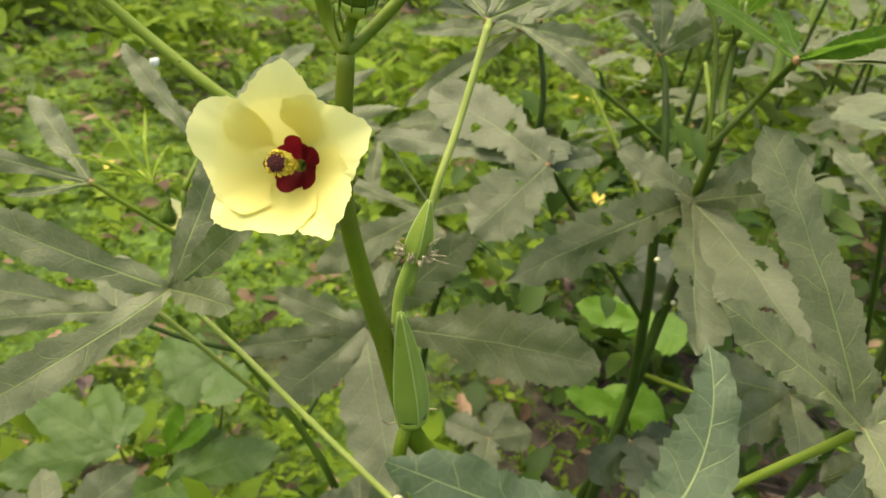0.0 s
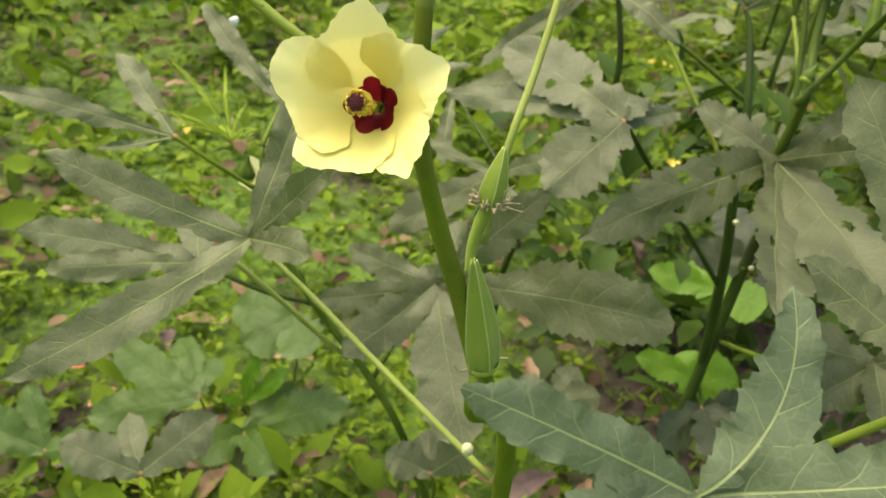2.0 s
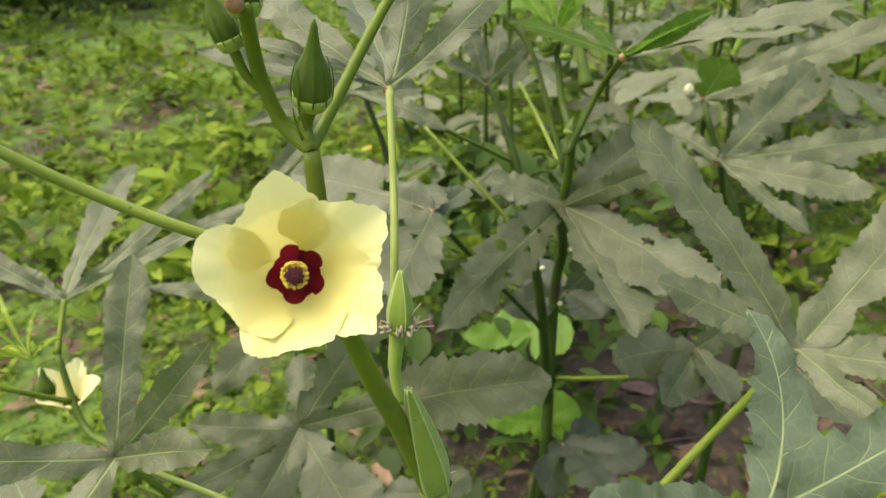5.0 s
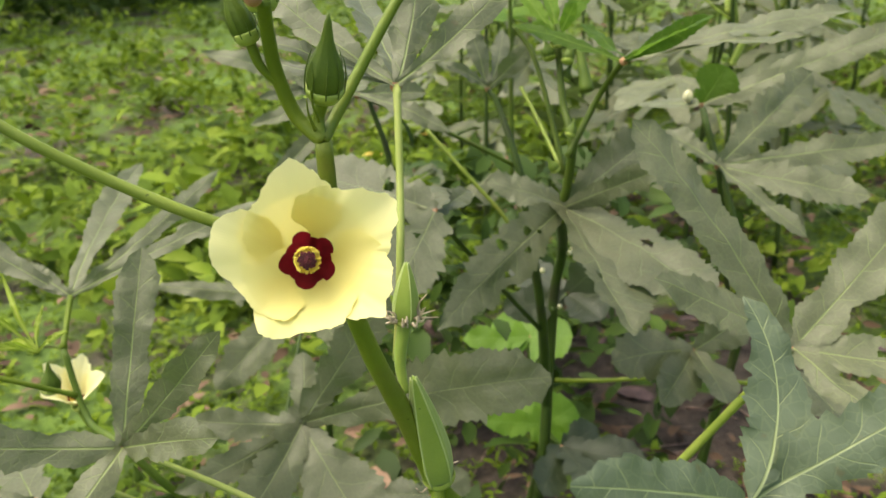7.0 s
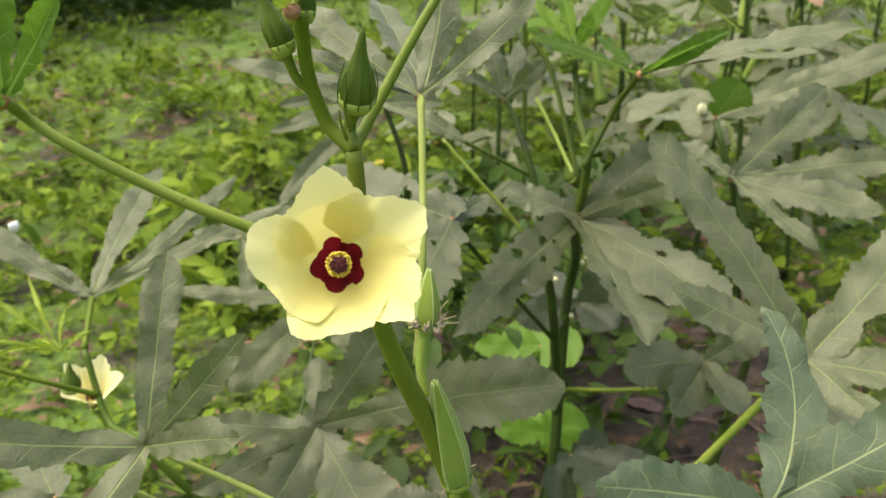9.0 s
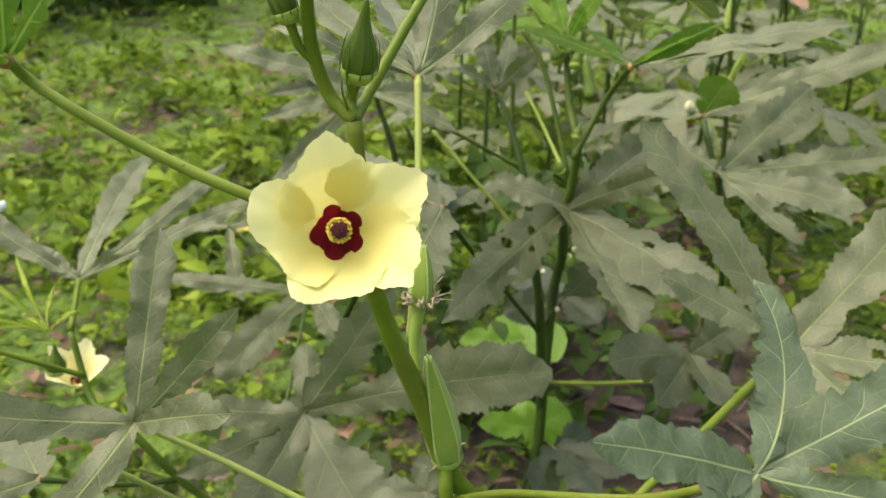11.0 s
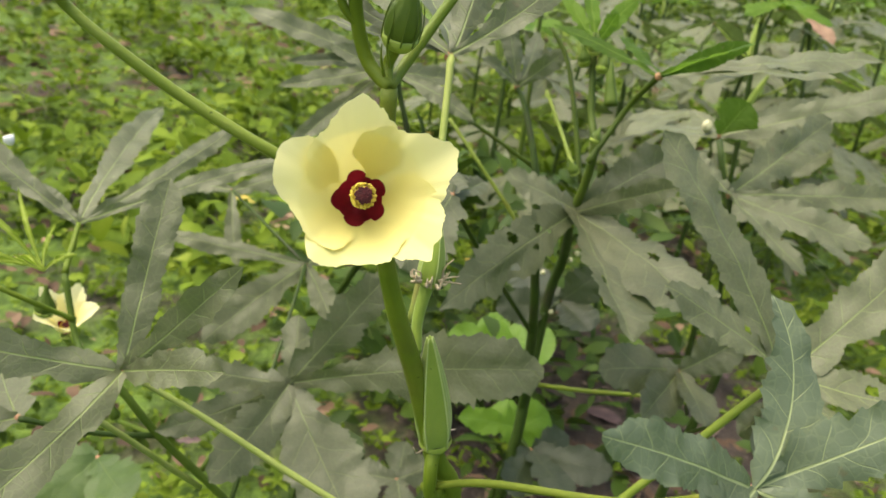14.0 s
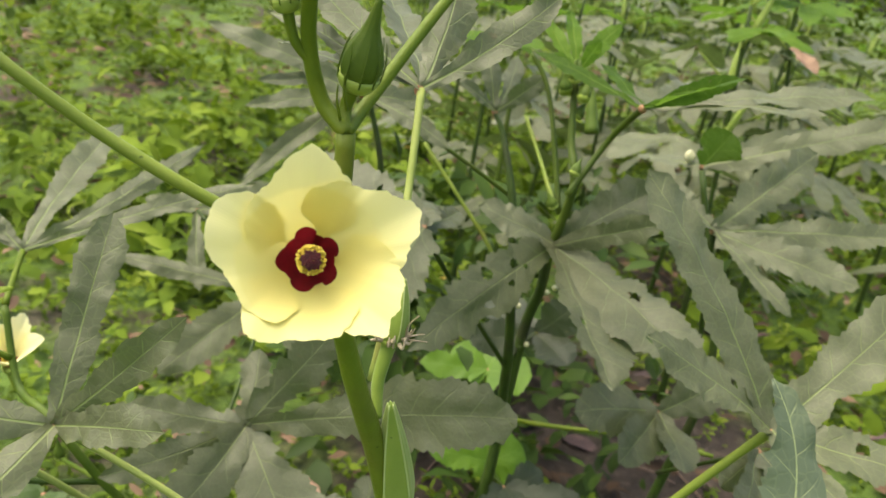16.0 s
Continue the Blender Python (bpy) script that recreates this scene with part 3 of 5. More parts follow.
def leaf_cloud(name, count, place, size, material, label, category, seed, lean=0.6, slim=0.42, fine=False, sprig=1):
    """Many small folded leaves in one mesh."""
    rs = np.random.RandomState(seed)
    P = place(rs, count // sprig)
    L = size(rs, P)
    first = rs.uniform(0, 2 * np.pi, len(P))
    if sprig > 1:
        P, L, first = np.repeat(P, sprig, 0), np.repeat(L, sprig), np.repeat(first, sprig)
        L = L * rs.uniform(0.55, 1.1, len(P))
        P = P + np.stack([rs.normal(0, 0.12, len(P)) * L, rs.normal(0, 0.12, len(P)) * L, rs.uniform(-0.3, 0.5, len(P)) * L], 1)
    count = len(P)
    yaw = first + 2.4 * (np.arange(count) % sprig) + rs.normal(0, 0.25, count)
    pitch = rs.normal(0.25, lean, count)
    roll = rs.normal(0, 0.5, count)
    d = np.stack([np.cos(yaw) * np.cos(pitch), np.sin(yaw) * np.cos(pitch), np.sin(pitch)], 1)
    s = np.cross(d, [0, 0, 1.0])
    s /= np.linalg.norm(s, axis=1, keepdims=True) + 1e-9
    n = np.cross(s, d)
    s = s * np.cos(roll)[:, None] + n * np.sin(roll)[:, None]
    n = np.cross(s, d)
    w = (slim * rs.uniform(0.6, 1.3, count) * L)[:, None]
    L = L[:, None]
    if fine:
        c1, c2 = P + d * L * 0.33, P + d * L * 0.70 - n * L * 0.04
        V = np.stack([P, c1 - s * w * 0.46 + n * w * 0.12, c1, c1 + s * w * 0.46 + n * w * 0.12, c2 - s * w * 0.40 + n * w * 0.10, c2, c2 + s * w * 0.40 + n * w * 0.10, P + d * L - n * L * 0.14], 1).reshape(-1, 3)
        i0 = np.arange(count) * 8
        F = [[i0, i0 + 1, i0 + 2], [i0, i0 + 2, i0 + 3], [i0 + 1, i0 + 4, i0 + 2], [i0 + 2, i0 + 4, i0 + 5], [i0 + 2, i0 + 5, i0 + 3], [i0 + 3, i0 + 5, i0 + 6], [i0 + 4, i0 + 7, i0 + 5], [i0 + 5, i0 + 7, i0 + 6]]
    else:
        V = np.stack([P, P + d * L * 0.42 - s * w * 0.5 + n * w * 0.14, P + d * L * 0.45, P + d * L * 0.42 + s * w * 0.5 + n * w * 0.14, P + d * L - n * L * 0.14], 1).reshape(-1, 3)
        i0 = np.arange(count) * 5
        F = [[i0, i0 + 1, i0 + 2], [i0, i0 + 2, i0 + 3], [i0 + 1, i0 + 4, i0 + 2], [i0 + 2, i0 + 4, i0 + 3]]
    F = np.concatenate([np.stack(f, 1) for f in F])
    me = bpy.data.meshes.new(name)
    me.from_pydata(V.tolist(), [], F.tolist())
    me.polygons.foreach_set("use_smooth", [True] * len(F))
    me.materials.append(material)
    ob = new(name, me)
    return tagged(ob, label, category, kind="stuff")


def patchy(x, y, f, seed):
    return np.array([noise.noise(Vector((a * f, b * f, seed))) for a, b in zip(x, y)])


def bare(x, y):
    """The bare soil under the okra row."""
    return np.exp(-(((x - 0.55) / 0.42) ** 2 + ((y - 0.95) / 0.30) ** 2))


def near_cover(rs, count):
    y = 0.35 + 2.6 * rs.uniform(0, 1, count) ** 1.35
    x = rs.uniform(-1, 1.25, count) * (0.55 + 0.75 * y)
    keep = (patchy(x, y, 3.2, 0.7) + 0.25 * rs.normal(size=count) > -0.32) & (bare(x, y) < rs.uniform(0.05, 0.9, count))
    x, y = x[keep], y[keep]
    h = np.abs(rs.normal(0, 0.024, len(x))) * (1 + 1.2 * np.clip(patchy(x, y, 2.0, 5.0), -0.6, 1))
    z = np.array([ground_height(a, b) for a, b in zip(x, y)])
    return np.stack([x, y, z + h], 1)


def round_cover(rs, count):
    x, y = rs.uniform(-5, 5, count), rs.uniform(-4, 6, count)
    keep = ((np.abs(x) > 0.52 + 0.74 * y) | (y < 0.35)) & (patchy(x, y, 2.2, 0.7) > -0.3)
    x, y = x[keep], y[keep]
    z = np.array([ground_height(a, b) for a, b in zip(x, y)])
    return np.stack([x, y, z + np.abs(rs.normal(0, 0.03, len(x)))], 1)


def far_cover(rs, count):
    y = 2.6 + 15.0 * rs.uniform(0, 1, count) ** 1.7
    x = rs.uniform(-1, 1.7, count) * (0.6 + 0.72 * y)
    keep = patchy(x, y, 1.6, 2.7) + 0.3 * rs.normal(size=count) > -0.5
    x, y = x[keep], y[keep]
    h = np.abs(rs.normal(0, 0.05, len(x))) * (1 + 1.5 * np.clip(patchy(x, y, 1.3, 8.0), -0.6, 1))
    z = np.array([ground_height(a, b) for a, b in zip(x, y)])
    return np.stack([x, y, z + h], 1)


leaf_cloud("ground_weeds", 122000, near_cover, lambda rs, P: (0.006 + 0.022 * rs.uniform(0, 1, len(P)) ** 2.2) * np.clip(0.75 + 0.35 * P[:, 1], 1.0, 1.7), COVER, "low bright green weeds covering the soil", "weeds", 11, 0.42, fine=True, slim=0.5, sprig=6)
leaf_cloud("surrounding_weeds", 44000, round_cover, lambda rs, P: (0.035 + 0.055 * rs.uniform(0, 1, len(P)) ** 1.5) * np.clip(0.20 + 0.4 * np.hypot(P[:, 0], P[:, 1] - 0.5), 0.35, 1.0), COVER, "green weeds all round the okra bed", "weeds", 17)
leaf_cloud("far_weeds", 108000, far_cover, lambda rs, P: (0.018 + 0.070 * rs.uniform(0, 1, len(P)) ** 2.0) * np.clip(0.55 + 0.10 * P[:, 1], 0.8, 1.8), COVER, "green weeds growing farther over the ground", "weeds", 12, 0.4, 0.34, sprig=6)


def broad_cover(rs, count):
    y = 0.5 + 4.5 * rs.uniform(0, 1, count) ** 1.1
    x = rs.uniform(-1, 1.2, count) * (0.5 + 0.75 * y)
    keep = (patchy(x, y, 2.2, 9.7) + 0.15 * rs.normal(size=count) > 0.05) & (bare(x, y) < 0.2)
    x, y = x[keep], y[keep]
    h = 0.02 + np.abs(rs.normal(0, 0.05, len(x)))
    z = np.array([ground_height(a, b) for a, b in zip(x, y)])
    return np.stack([x, y, z + h], 1)


leaf_cloud("broad_weeds", 7000, broad_cover, lambda rs, P: 0.035 + 0.05 * rs.uniform(0, 1, len(P)), COVER, "taller broad-leaved green weeds in patches", "weeds", 14, 0.45, 0.55, True)


def clump_place(rs, count):
    n = 170
    cy = 1.5 + 5.5 * rs.uniform(0, 1, n)
    cx = rs.uniform(-1, 0.6, n) * (0.4 + 0.72 * cy)
    top = rs.uniform(0.07, 0.24, n)
    k = rs.randint(0, n, count)
    z = rs.uniform(0, 1, count) ** 0.7 * top[k]
    return np.stack([cx[k] + rs.normal(0, 0.05, count), cy[k] + rs.normal(0, 0.05, count), z], 1)


leaf_cloud("tall_weeds", 7000, clump_place, lambda rs, P: 0.04 + 0.06 * rs.uniform(0, 1, len(P)), COVER, "knee-high green weeds in loose clumps", "weeds", 16, 0.5, 0.4, True)


def litter_place(rs, count):
    y = 0.45 + 5.5 * rs.uniform(0, 1, count) ** 1.2
    x = rs.uniform(-1, 1.2, count) * (0.5 + 0.75 * y)
    keep = patchy(x, y, 3.2, 0.7) + 0.2 * rs.normal(size=count) < 0.12
    x, y = x[keep], y[keep]
    z = np.array([ground_height(a, b) for a, b in zip(x, y)])
    return np.stack([x, y, z + 0.006 + 0.045 * rs.uniform(0, 1, len(x)) ** 1.5], 1)


leaf_cloud("leaf_litter", 7000, litter_place, lambda rs, P: (0.016 + 0.04 * rs.uniform(0, 1, len(P))) * np.clip(0.6 + 0.3 * P[:, 1], 0.8, 1.8), LITTER, "scattered brown and tan leaf litter on the soil", "leaf litter", 15, 0.12, 0.45, True)


# leaves added to darken the gap behind the stems; shade is in their colour
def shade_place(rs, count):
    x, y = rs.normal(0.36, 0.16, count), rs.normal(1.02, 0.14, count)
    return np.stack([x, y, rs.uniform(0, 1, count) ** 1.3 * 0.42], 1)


leaf_cloud("shade_weeds", 800, shade_place, lambda rs, P: 0.025 + 0.045 * rs.uniform(0, 1, len(P)), FOLIAGE_SHADED, "dark green weeds among the okra stems, shade in their colour", "weeds", 18, 0.5, 0.5, True)


# clump added to darken the corner; the shade is in its leaf colour
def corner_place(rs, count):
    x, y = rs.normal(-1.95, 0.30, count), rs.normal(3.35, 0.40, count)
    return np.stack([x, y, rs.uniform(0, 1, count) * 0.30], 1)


leaf_cloud("corner_shade_weeds", 1500, corner_place, lambda rs, P: 0.05 + 0.06 * rs.uniform(0, 1, len(P)), FOLIAGE_SHADED, "dense clump of weeds added in dark green for shade", "weeds", 19, 0.5, 0.45, True)


def hedge_place(rs, count):
    x = rs.uniform(-9, 0.2, count)
    y = np.maximum(6.9, 9.0 + 1.3 * x) + np.abs(rs.normal(0, 0.9, count))
    z = rs.uniform(0, 1, count) ** 0.8 * 2.6
    return np.stack([x, y, z], 1)


def thicket_place(rs, count):
    x = rs.uniform(0.4, 13.0, count)
    y = 11.2 - 0.42 * x + np.abs(rs.normal(0, 0.8, count))
    return np.stack([x, y, rs.uniform(0, 1, count) ** 0.9 * (1.9 + 0.35 * np.sin(1.7 * x))], 1)


leaf_cloud("far_thicket", 14000, thicket_place, lambda rs, P: 0.10 + 0.13 * rs.uniform(0, 1, len(P)), COVER, "leafy green thicket beyond the okra rows", "undergrowth", 21)
# distant deep shade, given by the dark leaf colour
leaf_cloud("hedge", 16000, hedge_place, lambda rs, P: 0.10 + 0.12 * rs.uniform(0, 1, len(P)), FOLIAGE_SHADED, "dark shaded undergrowth behind the weeds", "undergrowth", 13)
# sheet added behind the hedge, coloured dark like deep shade
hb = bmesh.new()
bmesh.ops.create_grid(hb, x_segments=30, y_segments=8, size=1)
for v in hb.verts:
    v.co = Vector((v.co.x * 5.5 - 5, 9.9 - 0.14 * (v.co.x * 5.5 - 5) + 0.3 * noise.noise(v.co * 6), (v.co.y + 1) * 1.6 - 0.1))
hedge_core = tagged(part("backdrop", hb, FOLIAGE_SHADED, None), "dark sheet added behind the undergrowth to close the distance", "thicket", kind="structure")

# ---- the flowering okra plant ----
OKRA = "okra plants"
F_POS = Vector((-0.055, 0.252, 0.652))
main = thing("okra_plant", (0.025, 0.348, 0.353), "flowering okra plant with pods and lobed leaves, rooted in soil", "okra plant", OKRA)
base_main = Vector((main.location.x + 0.005, main.location.y + 0.05, 0))
main.location = base_main
FORK = (-0.041, 0.287, 0.678)
S1 = (-0.030, 0.293, 0.594)
S2 = (-0.017, 0.295, 0.558)
S3 = (-0.002, 0.299, 0.512)
stalk("stem", [base_main - Vector((0, 0, 0.02)), (base_main.x, base_main.y - 0.01, 0.2), (0.018, 0.316, 0.450), S3, S2, S1, (-0.039, 0.289, 0.631), FORK], 0.0060, 0.0030, STEM, main, "thick smooth green stem", n=10, sides=14)
stalk("upper_stem", [FORK, (-0.048, 0.293, 0.686), (-0.053, 0.292, 0.701), (-0.055, 0.286, 0.715), (-0.056, 0.278, 0.724)], 0.0026, 0.0022, STEM, main, n=8, sides=12)
stalk("petiole", [FORK, (-0.033, 0.296, 0.686), (-0.010, 0.308, 0.715), (0.011, 0.316, 0.740)], 0.0022, 0.0018, STEM, main, "green leaf stalk rising from the fork")
stalk("petiole", [(-0.035, 0.294, 0.630), (-0.080, 0.296, 0.653), (-0.108, 0.301, 0.669), (-0.129, 0.303, 0.684), (-0.141, 0.306, 0.694), (-0.144, 0.298, 0.701)], 0.0022, 0.0017, PETIOLE_GREEN, main, "long pale leaf stalk behind the bloom", n=8)
flower(main, F_POS - (Vector((-0.135, -0.909, 0.395)) * 0.0262), (-0.135, -0.909, 0.395), (0.155, 0.358, 0.921), 0.030, 0.042, [(-18, 1.0, 0.7, [(-98, 9.5), (-90, 14.5), (-80, 18.4), (-68, 20.4), (-55, 21.8), (-41, 23.0), (-28, 25.3), (-18, 28.4), (-10, 31.2), (3, 26.8), (15, 24.6), (26, 22.6), (40, 17.0)]),
        (50, 1.0, 0.7, [(-26, 9.8), (-18, 15.4), (-8, 20.0), (14, 22.7), (27, 23.2), (42, 27.8), (56, 32.2), (63, 30.2), (73, 26.0), (85, 24.2), (97, 21.0), (112, 15.0)]),
        (118, 1.0, 0.7, [(42, 9.5), (50, 14.6), (60, 18.6), (72, 21.4), (82, 23.2), (92, 25.2), (104, 26.0), (113, 26.4), (126, 27.6), (136, 23.8), (148, 20.5), (166, 15.0)]),
        (184, 1.0, 0.7, [(112, 9.8), (118, 14.6), (127, 18.4), (140, 20.6), (160, 21.9), (181, 22.0), (199, 24.2), (214, 25.6), (228, 22.6), (244, 17.0)]),
        (256, 1.0, 0.8, [(178, 9.8), (186, 14.6), (198, 18.9), (216, 20.6), (236, 21.0), (253, 22.8), (267, 27.4), (275, 28.6), (292, 28.6), (298, 27.6), (306, 25.0), (318, 18.0)])], 0.0262, "flower", "pale yellow open bloom with a dark maroon throat", [(-0.035, 0.302, 0.615)])
for tip in ((-0.0455, 0.284, 0.693), (-0.0440, 0.283, 0.696), (-0.0560, 0.289, 0.713)):
    stalk("stipule", [Vector(tip) - Vector((-0.0022, -0.003, 0.011)), Vector(tip) - Vector((-0.0004, -0.001, 0.005)), tip], 0.0006, 0.0002, STEM, main, "thin pointed green stipule", sides=6)
bud(main, (-0.039, 0.289, 0.692), (-0.037, 0.279, 0.719), 0.0062, "pointed green bud with a yellow-green cup")
stalk("bud_stalk", [FORK, (-0.041, 0.291, 0.685), (-0.039, 0.289, 0.692)], 0.0018, 0.0022, STEM, main)
bud(main, (-0.060, 0.292, 0.711), (-0.067, 0.292, 0.733), 0.0042, "green bud high on the stem")
stalk("bud_stalk", [(-0.0525, 0.292, 0.697), (-0.0575, 0.292, 0.703), (-0.060, 0.292, 0.711)], 0.0013, 0.0018, STEM, main)
bud(main, (-0.056, 0.283, 0.721), (-0.055, 0.285, 0.745), 0.0050, "green bud at the plant's tip")
pod(main, (-0.010, 0.312, 0.592), (-0.007, 0.315, 0.617), 0.0054, dry=True, label="small young green pod with dried flower remains")
stalk("pod_stalk", [(-0.014, 0.303, 0.563), (-0.014, 0.308, 0.576), (-0.010, 0.312, 0.592)], 0.0020, 0.0030, POD, main)
pod(main, (-0.002, 0.299, 0.519), (-0.013, 0.293, 0.577), 0.0078, label="ribbed tapering green pod with pale edges")
stalk("pod_stalk", [(0.0065, 0.305, 0.484), (-0.003, 0.293, 0.493), (-0.005, 0.292, 0.508), (-0.002, 0.299, 0.519)], 0.0030, 0.0030, STEM, main)
leaf(main, (0.009, 0.373, 0.677), [((-0.044, 0.430, 0.722), 0.0184, 0.03), ((-0.048, 0.441, 0.694), 0.0094, 0.02), ((-0.041, 0.455, 0.680), 0.0064, 0.02), ((0.035, 0.415, 0.730), 0.0210, -0.03), ((0.072, 0.387, 0.720), 0.0158, 0.03), ((0.020, 0.508, 0.710), 0.0220, 0.02)],
     (0.1, -0.75, 0.6), LEAF, [(-0.010, 0.328, 0.564), (-0.005, 0.332, 0.611), (0.002, 0.351, 0.640), (0.009, 0.373, 0.677)], 0.0019, PETIOLE, seed=21, web=0.25)
leaf(main, (-0.138, 0.389, 0.508), [((-0.258, 0.398, 0.540), 0.0235, 0.10), ((-0.115, 0.441, 0.592), 0.0200, 0.05, None, 0.3, 0.0, EVEN), ((-0.083, 0.354, 0.581), 0.0165, 0.06), ((-0.091, 0.345, 0.532), 0.0190, 0.03), ((-0.229, 0.291, 0.471), 0.0245, 0.10)],
     (0.0, -0.84, 0.54), LEAF, [(0.013, 0.319, 0.425), (-0.058, 0.355, 0.462), (-0.099, 0.373, 0.487), (-0.138, 0.389, 0.508)], 0.0018, PETIOLE, seed=22)
leaf(main, (0.053, 0.178, 0.587), [((-0.012, 0.167, 0.622), 0.0190, 0.05, None, 0.0, 0.02, ((0, 0.1, 0.1), (0.16, 0.8, 0.6), (0.3, 0.95, 0.95), (0.44, 0.66, 1.0), (0.5, 0.8, 0.85), (0.75, 0.8, 0.8), (0.84, 0.6, 0.7), (0.93, 0.5, 0.35), (1, 0.1, 0.1))), ((0.108, 0.166, 0.619), 0.0340, -0.06, None, 0.0, 0.0, ((0, 0.05, 0.05), (0.15, 0.32, 0.22), (0.30, 0.66, 0.42), (0.42, 0.74, 0.5), (0.55, 0.62, 0.6), (0.8, 0.55, 0.6), (1, 0.05, 0.05))),
     ((0.088, 0.151, 0.586), 0.0130, 0.04, (-0.1, -0.95, 0.3), 0.0, 0.0, ((0, 0.1, 0.1), (0.2, 0.7, 0.7), (0.6, 1.0, 1.0), (0.85, 0.8, 0.8), (1, 0.05, 0.05))), ((0.008, 0.151, 0.584), 0.0270, 0.04, None, 0.0, 0.0, ((0, 0.1, 0.1), (0.25, 0.6, 0.8), (0.5, 1.0, 1.0), (0.8, 0.9, 0.9), (1, 0.1, 0.1))), ((0.070, 0.211, 0.634), 0.0205, 0.06, None, 0.0, 0.29, ((0, 0.1, 0.05), (0.08, 0.5, 0.2), (0.2, 0.85, 0.60), (0.36, 1.0, 1.10), (0.5, 1.0, 1.05), (0.62, 0.82, 0.80), (0.66, 0.95, 0.74), (0.8, 0.6, 0.6), (0.92, 0.42, 0.4), (1, 0.05, 0.05)))],
     (-0.1, -0.72, 0.68), LEAF_COOL, [(-0.005, 0.298, 0.494), (0.014, 0.271, 0.516), (0.042, 0.216, 0.550), (0.057, 0.181, 0.583)], 0.0018, PETIOLE_RED, seed=23, rows=110, cols=18, teeth=0.0056, jag=0.14, node_size=0.0016)

sc = bmesh.new()
bmesh.ops.create_cone(sc, cap_ends=True, segments=18, radius1=0.0030, radius2=0.0028, depth=0.004)
sc.transform(Matrix.Translation((-0.002, 0.307, 0.456)) @ frame_of((0.0, -0.9, 0.45)))
part("leaf_scar", sc, SCAR, main, "pale round cut end of a leaf stalk")

# ---- the plant to its back, in holed leaves ----
bp = thing("okra_plant", (0.235, 0.69, 0.0), "tall okra plant with insect-holed grey-green leaves, rooted in soil", "okra plant", OKRA)
stalk("stem", [(0.235, 0.69, -0.02), (0.232, 0.66, 0.15), (0.222, 0.635, 0.184), (0.236, 0.649, 0.388), (0.231, 0.624, 0.457), (0.189, 0.552, 0.526)], 0.0070, 0.0042, STEM_SHADED, bp, "dark green woody stem", n=8, sides=12)
stalk("stem", [(0.225, 0.72, -0.02), (0.235, 0.661, 0.203), (0.208, 0.615, 0.381), (0.187, 0.602, 0.485), (0.180, 0.611, 0.546), (0.172, 0.637, 0.597), (0.166, 0.646, 0.612)], 0.0062, 0.0018, STEM_SHADED, bp, "second dark green stem", n=8, sides=12)
stalk("upper_stem", [(0.189, 0.551, 0.524), (0.186, 0.531, 0.587), (0.187, 0.550, 0.618), (0.192, 0.574, 0.671)], 0.0038, 0.0022, STEM_MID, bp, "green upper stem", sides=12)
# blade turned from the light; its darker side is painted in
leaf(bp, (0.187, 0.542, 0.536), [((0.052, 0.462, 0.496), 0.0420, 0.06, None, (0.2, 0.42), 0.04, ((0, 0.3, 0.3), (0.15, 0.45, 0.55), (0.35, 0.9, 1.0), (0.5, 1.05, 1.0), (0.58, 0.62, 1.0), (0.68, 0.95, 0.85), (0.85, 0.6, 0.5), (1, 0.04, 0.04))), ((0.156, 0.388, 0.509), 0.0400, 0.06, None, 0.3, 0.06, ((0, 0.1, 0.25), (0.3, 0.9, 0.65), (0.6, 1.5, 0.8), (0.78, 1.35, 0.75), (0.92, 0.6, 0.45), (1, 0.05, 0.05))), ((0.218, 0.395, 0.517), 0.0480, 0.05, None, 0.3, -0.05, ((0, 0.22, 0.2), (0.2, 0.5, 0.7), (0.45, 0.85, 1.4), (0.7, 0.9, 1.45), (0.88, 0.7, 1.0), (1, 0.1, 0.3))), ((0.126, 0.558, 0.560), 0.0330, 0.06, (0.3, -0.5, 0.8)), ((0.248, 0.520, 0.591), 0.0330, 0.05, (-0.4, -0.7, 0.55), 0.3, 0.0, EVEN), ((0.212, 0.455, 0.588), 0.0190, 0.05, None, 0.25, -0.05, EVEN)],
     (0, -0.88, 0.46), LEAF_SHADED, [(0.190, 0.550, 0.521), (0.187, 0.542, 0.536)], 0.002, PETIOLE_GREEN, seed=25, jag=0.19, rows=84, cols=16,
     holes={0: ((0.25, 0.30, 0.0042), (-0.35, 0.36, 0.0030), (0.5, 0.46, 0.0052), (-0.1, 0.24, 0.0022), (-0.5, 0.52, 0.0030)), 1: ((0.15, 0.60, 0.0036), (-0.4, 0.45, 0.0016)), 2: ((-0.35, 0.52, 0.0052), (0.3, 0.78, 0.0046))})
leaf(bp, (0.074, 0.524, 0.556), [((0.026, 0.473, 0.522), 0.0478, 0.05), ((-0.012, 0.597, 0.574), 0.0462, 0.05), ((0.081, 0.577, 0.558), 0.0371, 0.02), ((-0.052, 0.595, 0.532), 0.0216, 0.05), ((0.123, 0.586, 0.545), 0.0192, 0.03)],
     (0, -0.7, 0.7), LEAF_SHADED, [(0.208, 0.615, 0.381), (0.110, 0.567, 0.506), (0.074, 0.524, 0.556)], 0.0022, STEM_SHADED, seed=26, jag=0.19, rows=80, cols=16,
     holes={0: ((0.2, 0.35, 0.003),), 1: ((0.3, 0.35, 0.005), (-0.4, 0.55, 0.004)), 2: ((0.0, 0.4, 0.004),)})
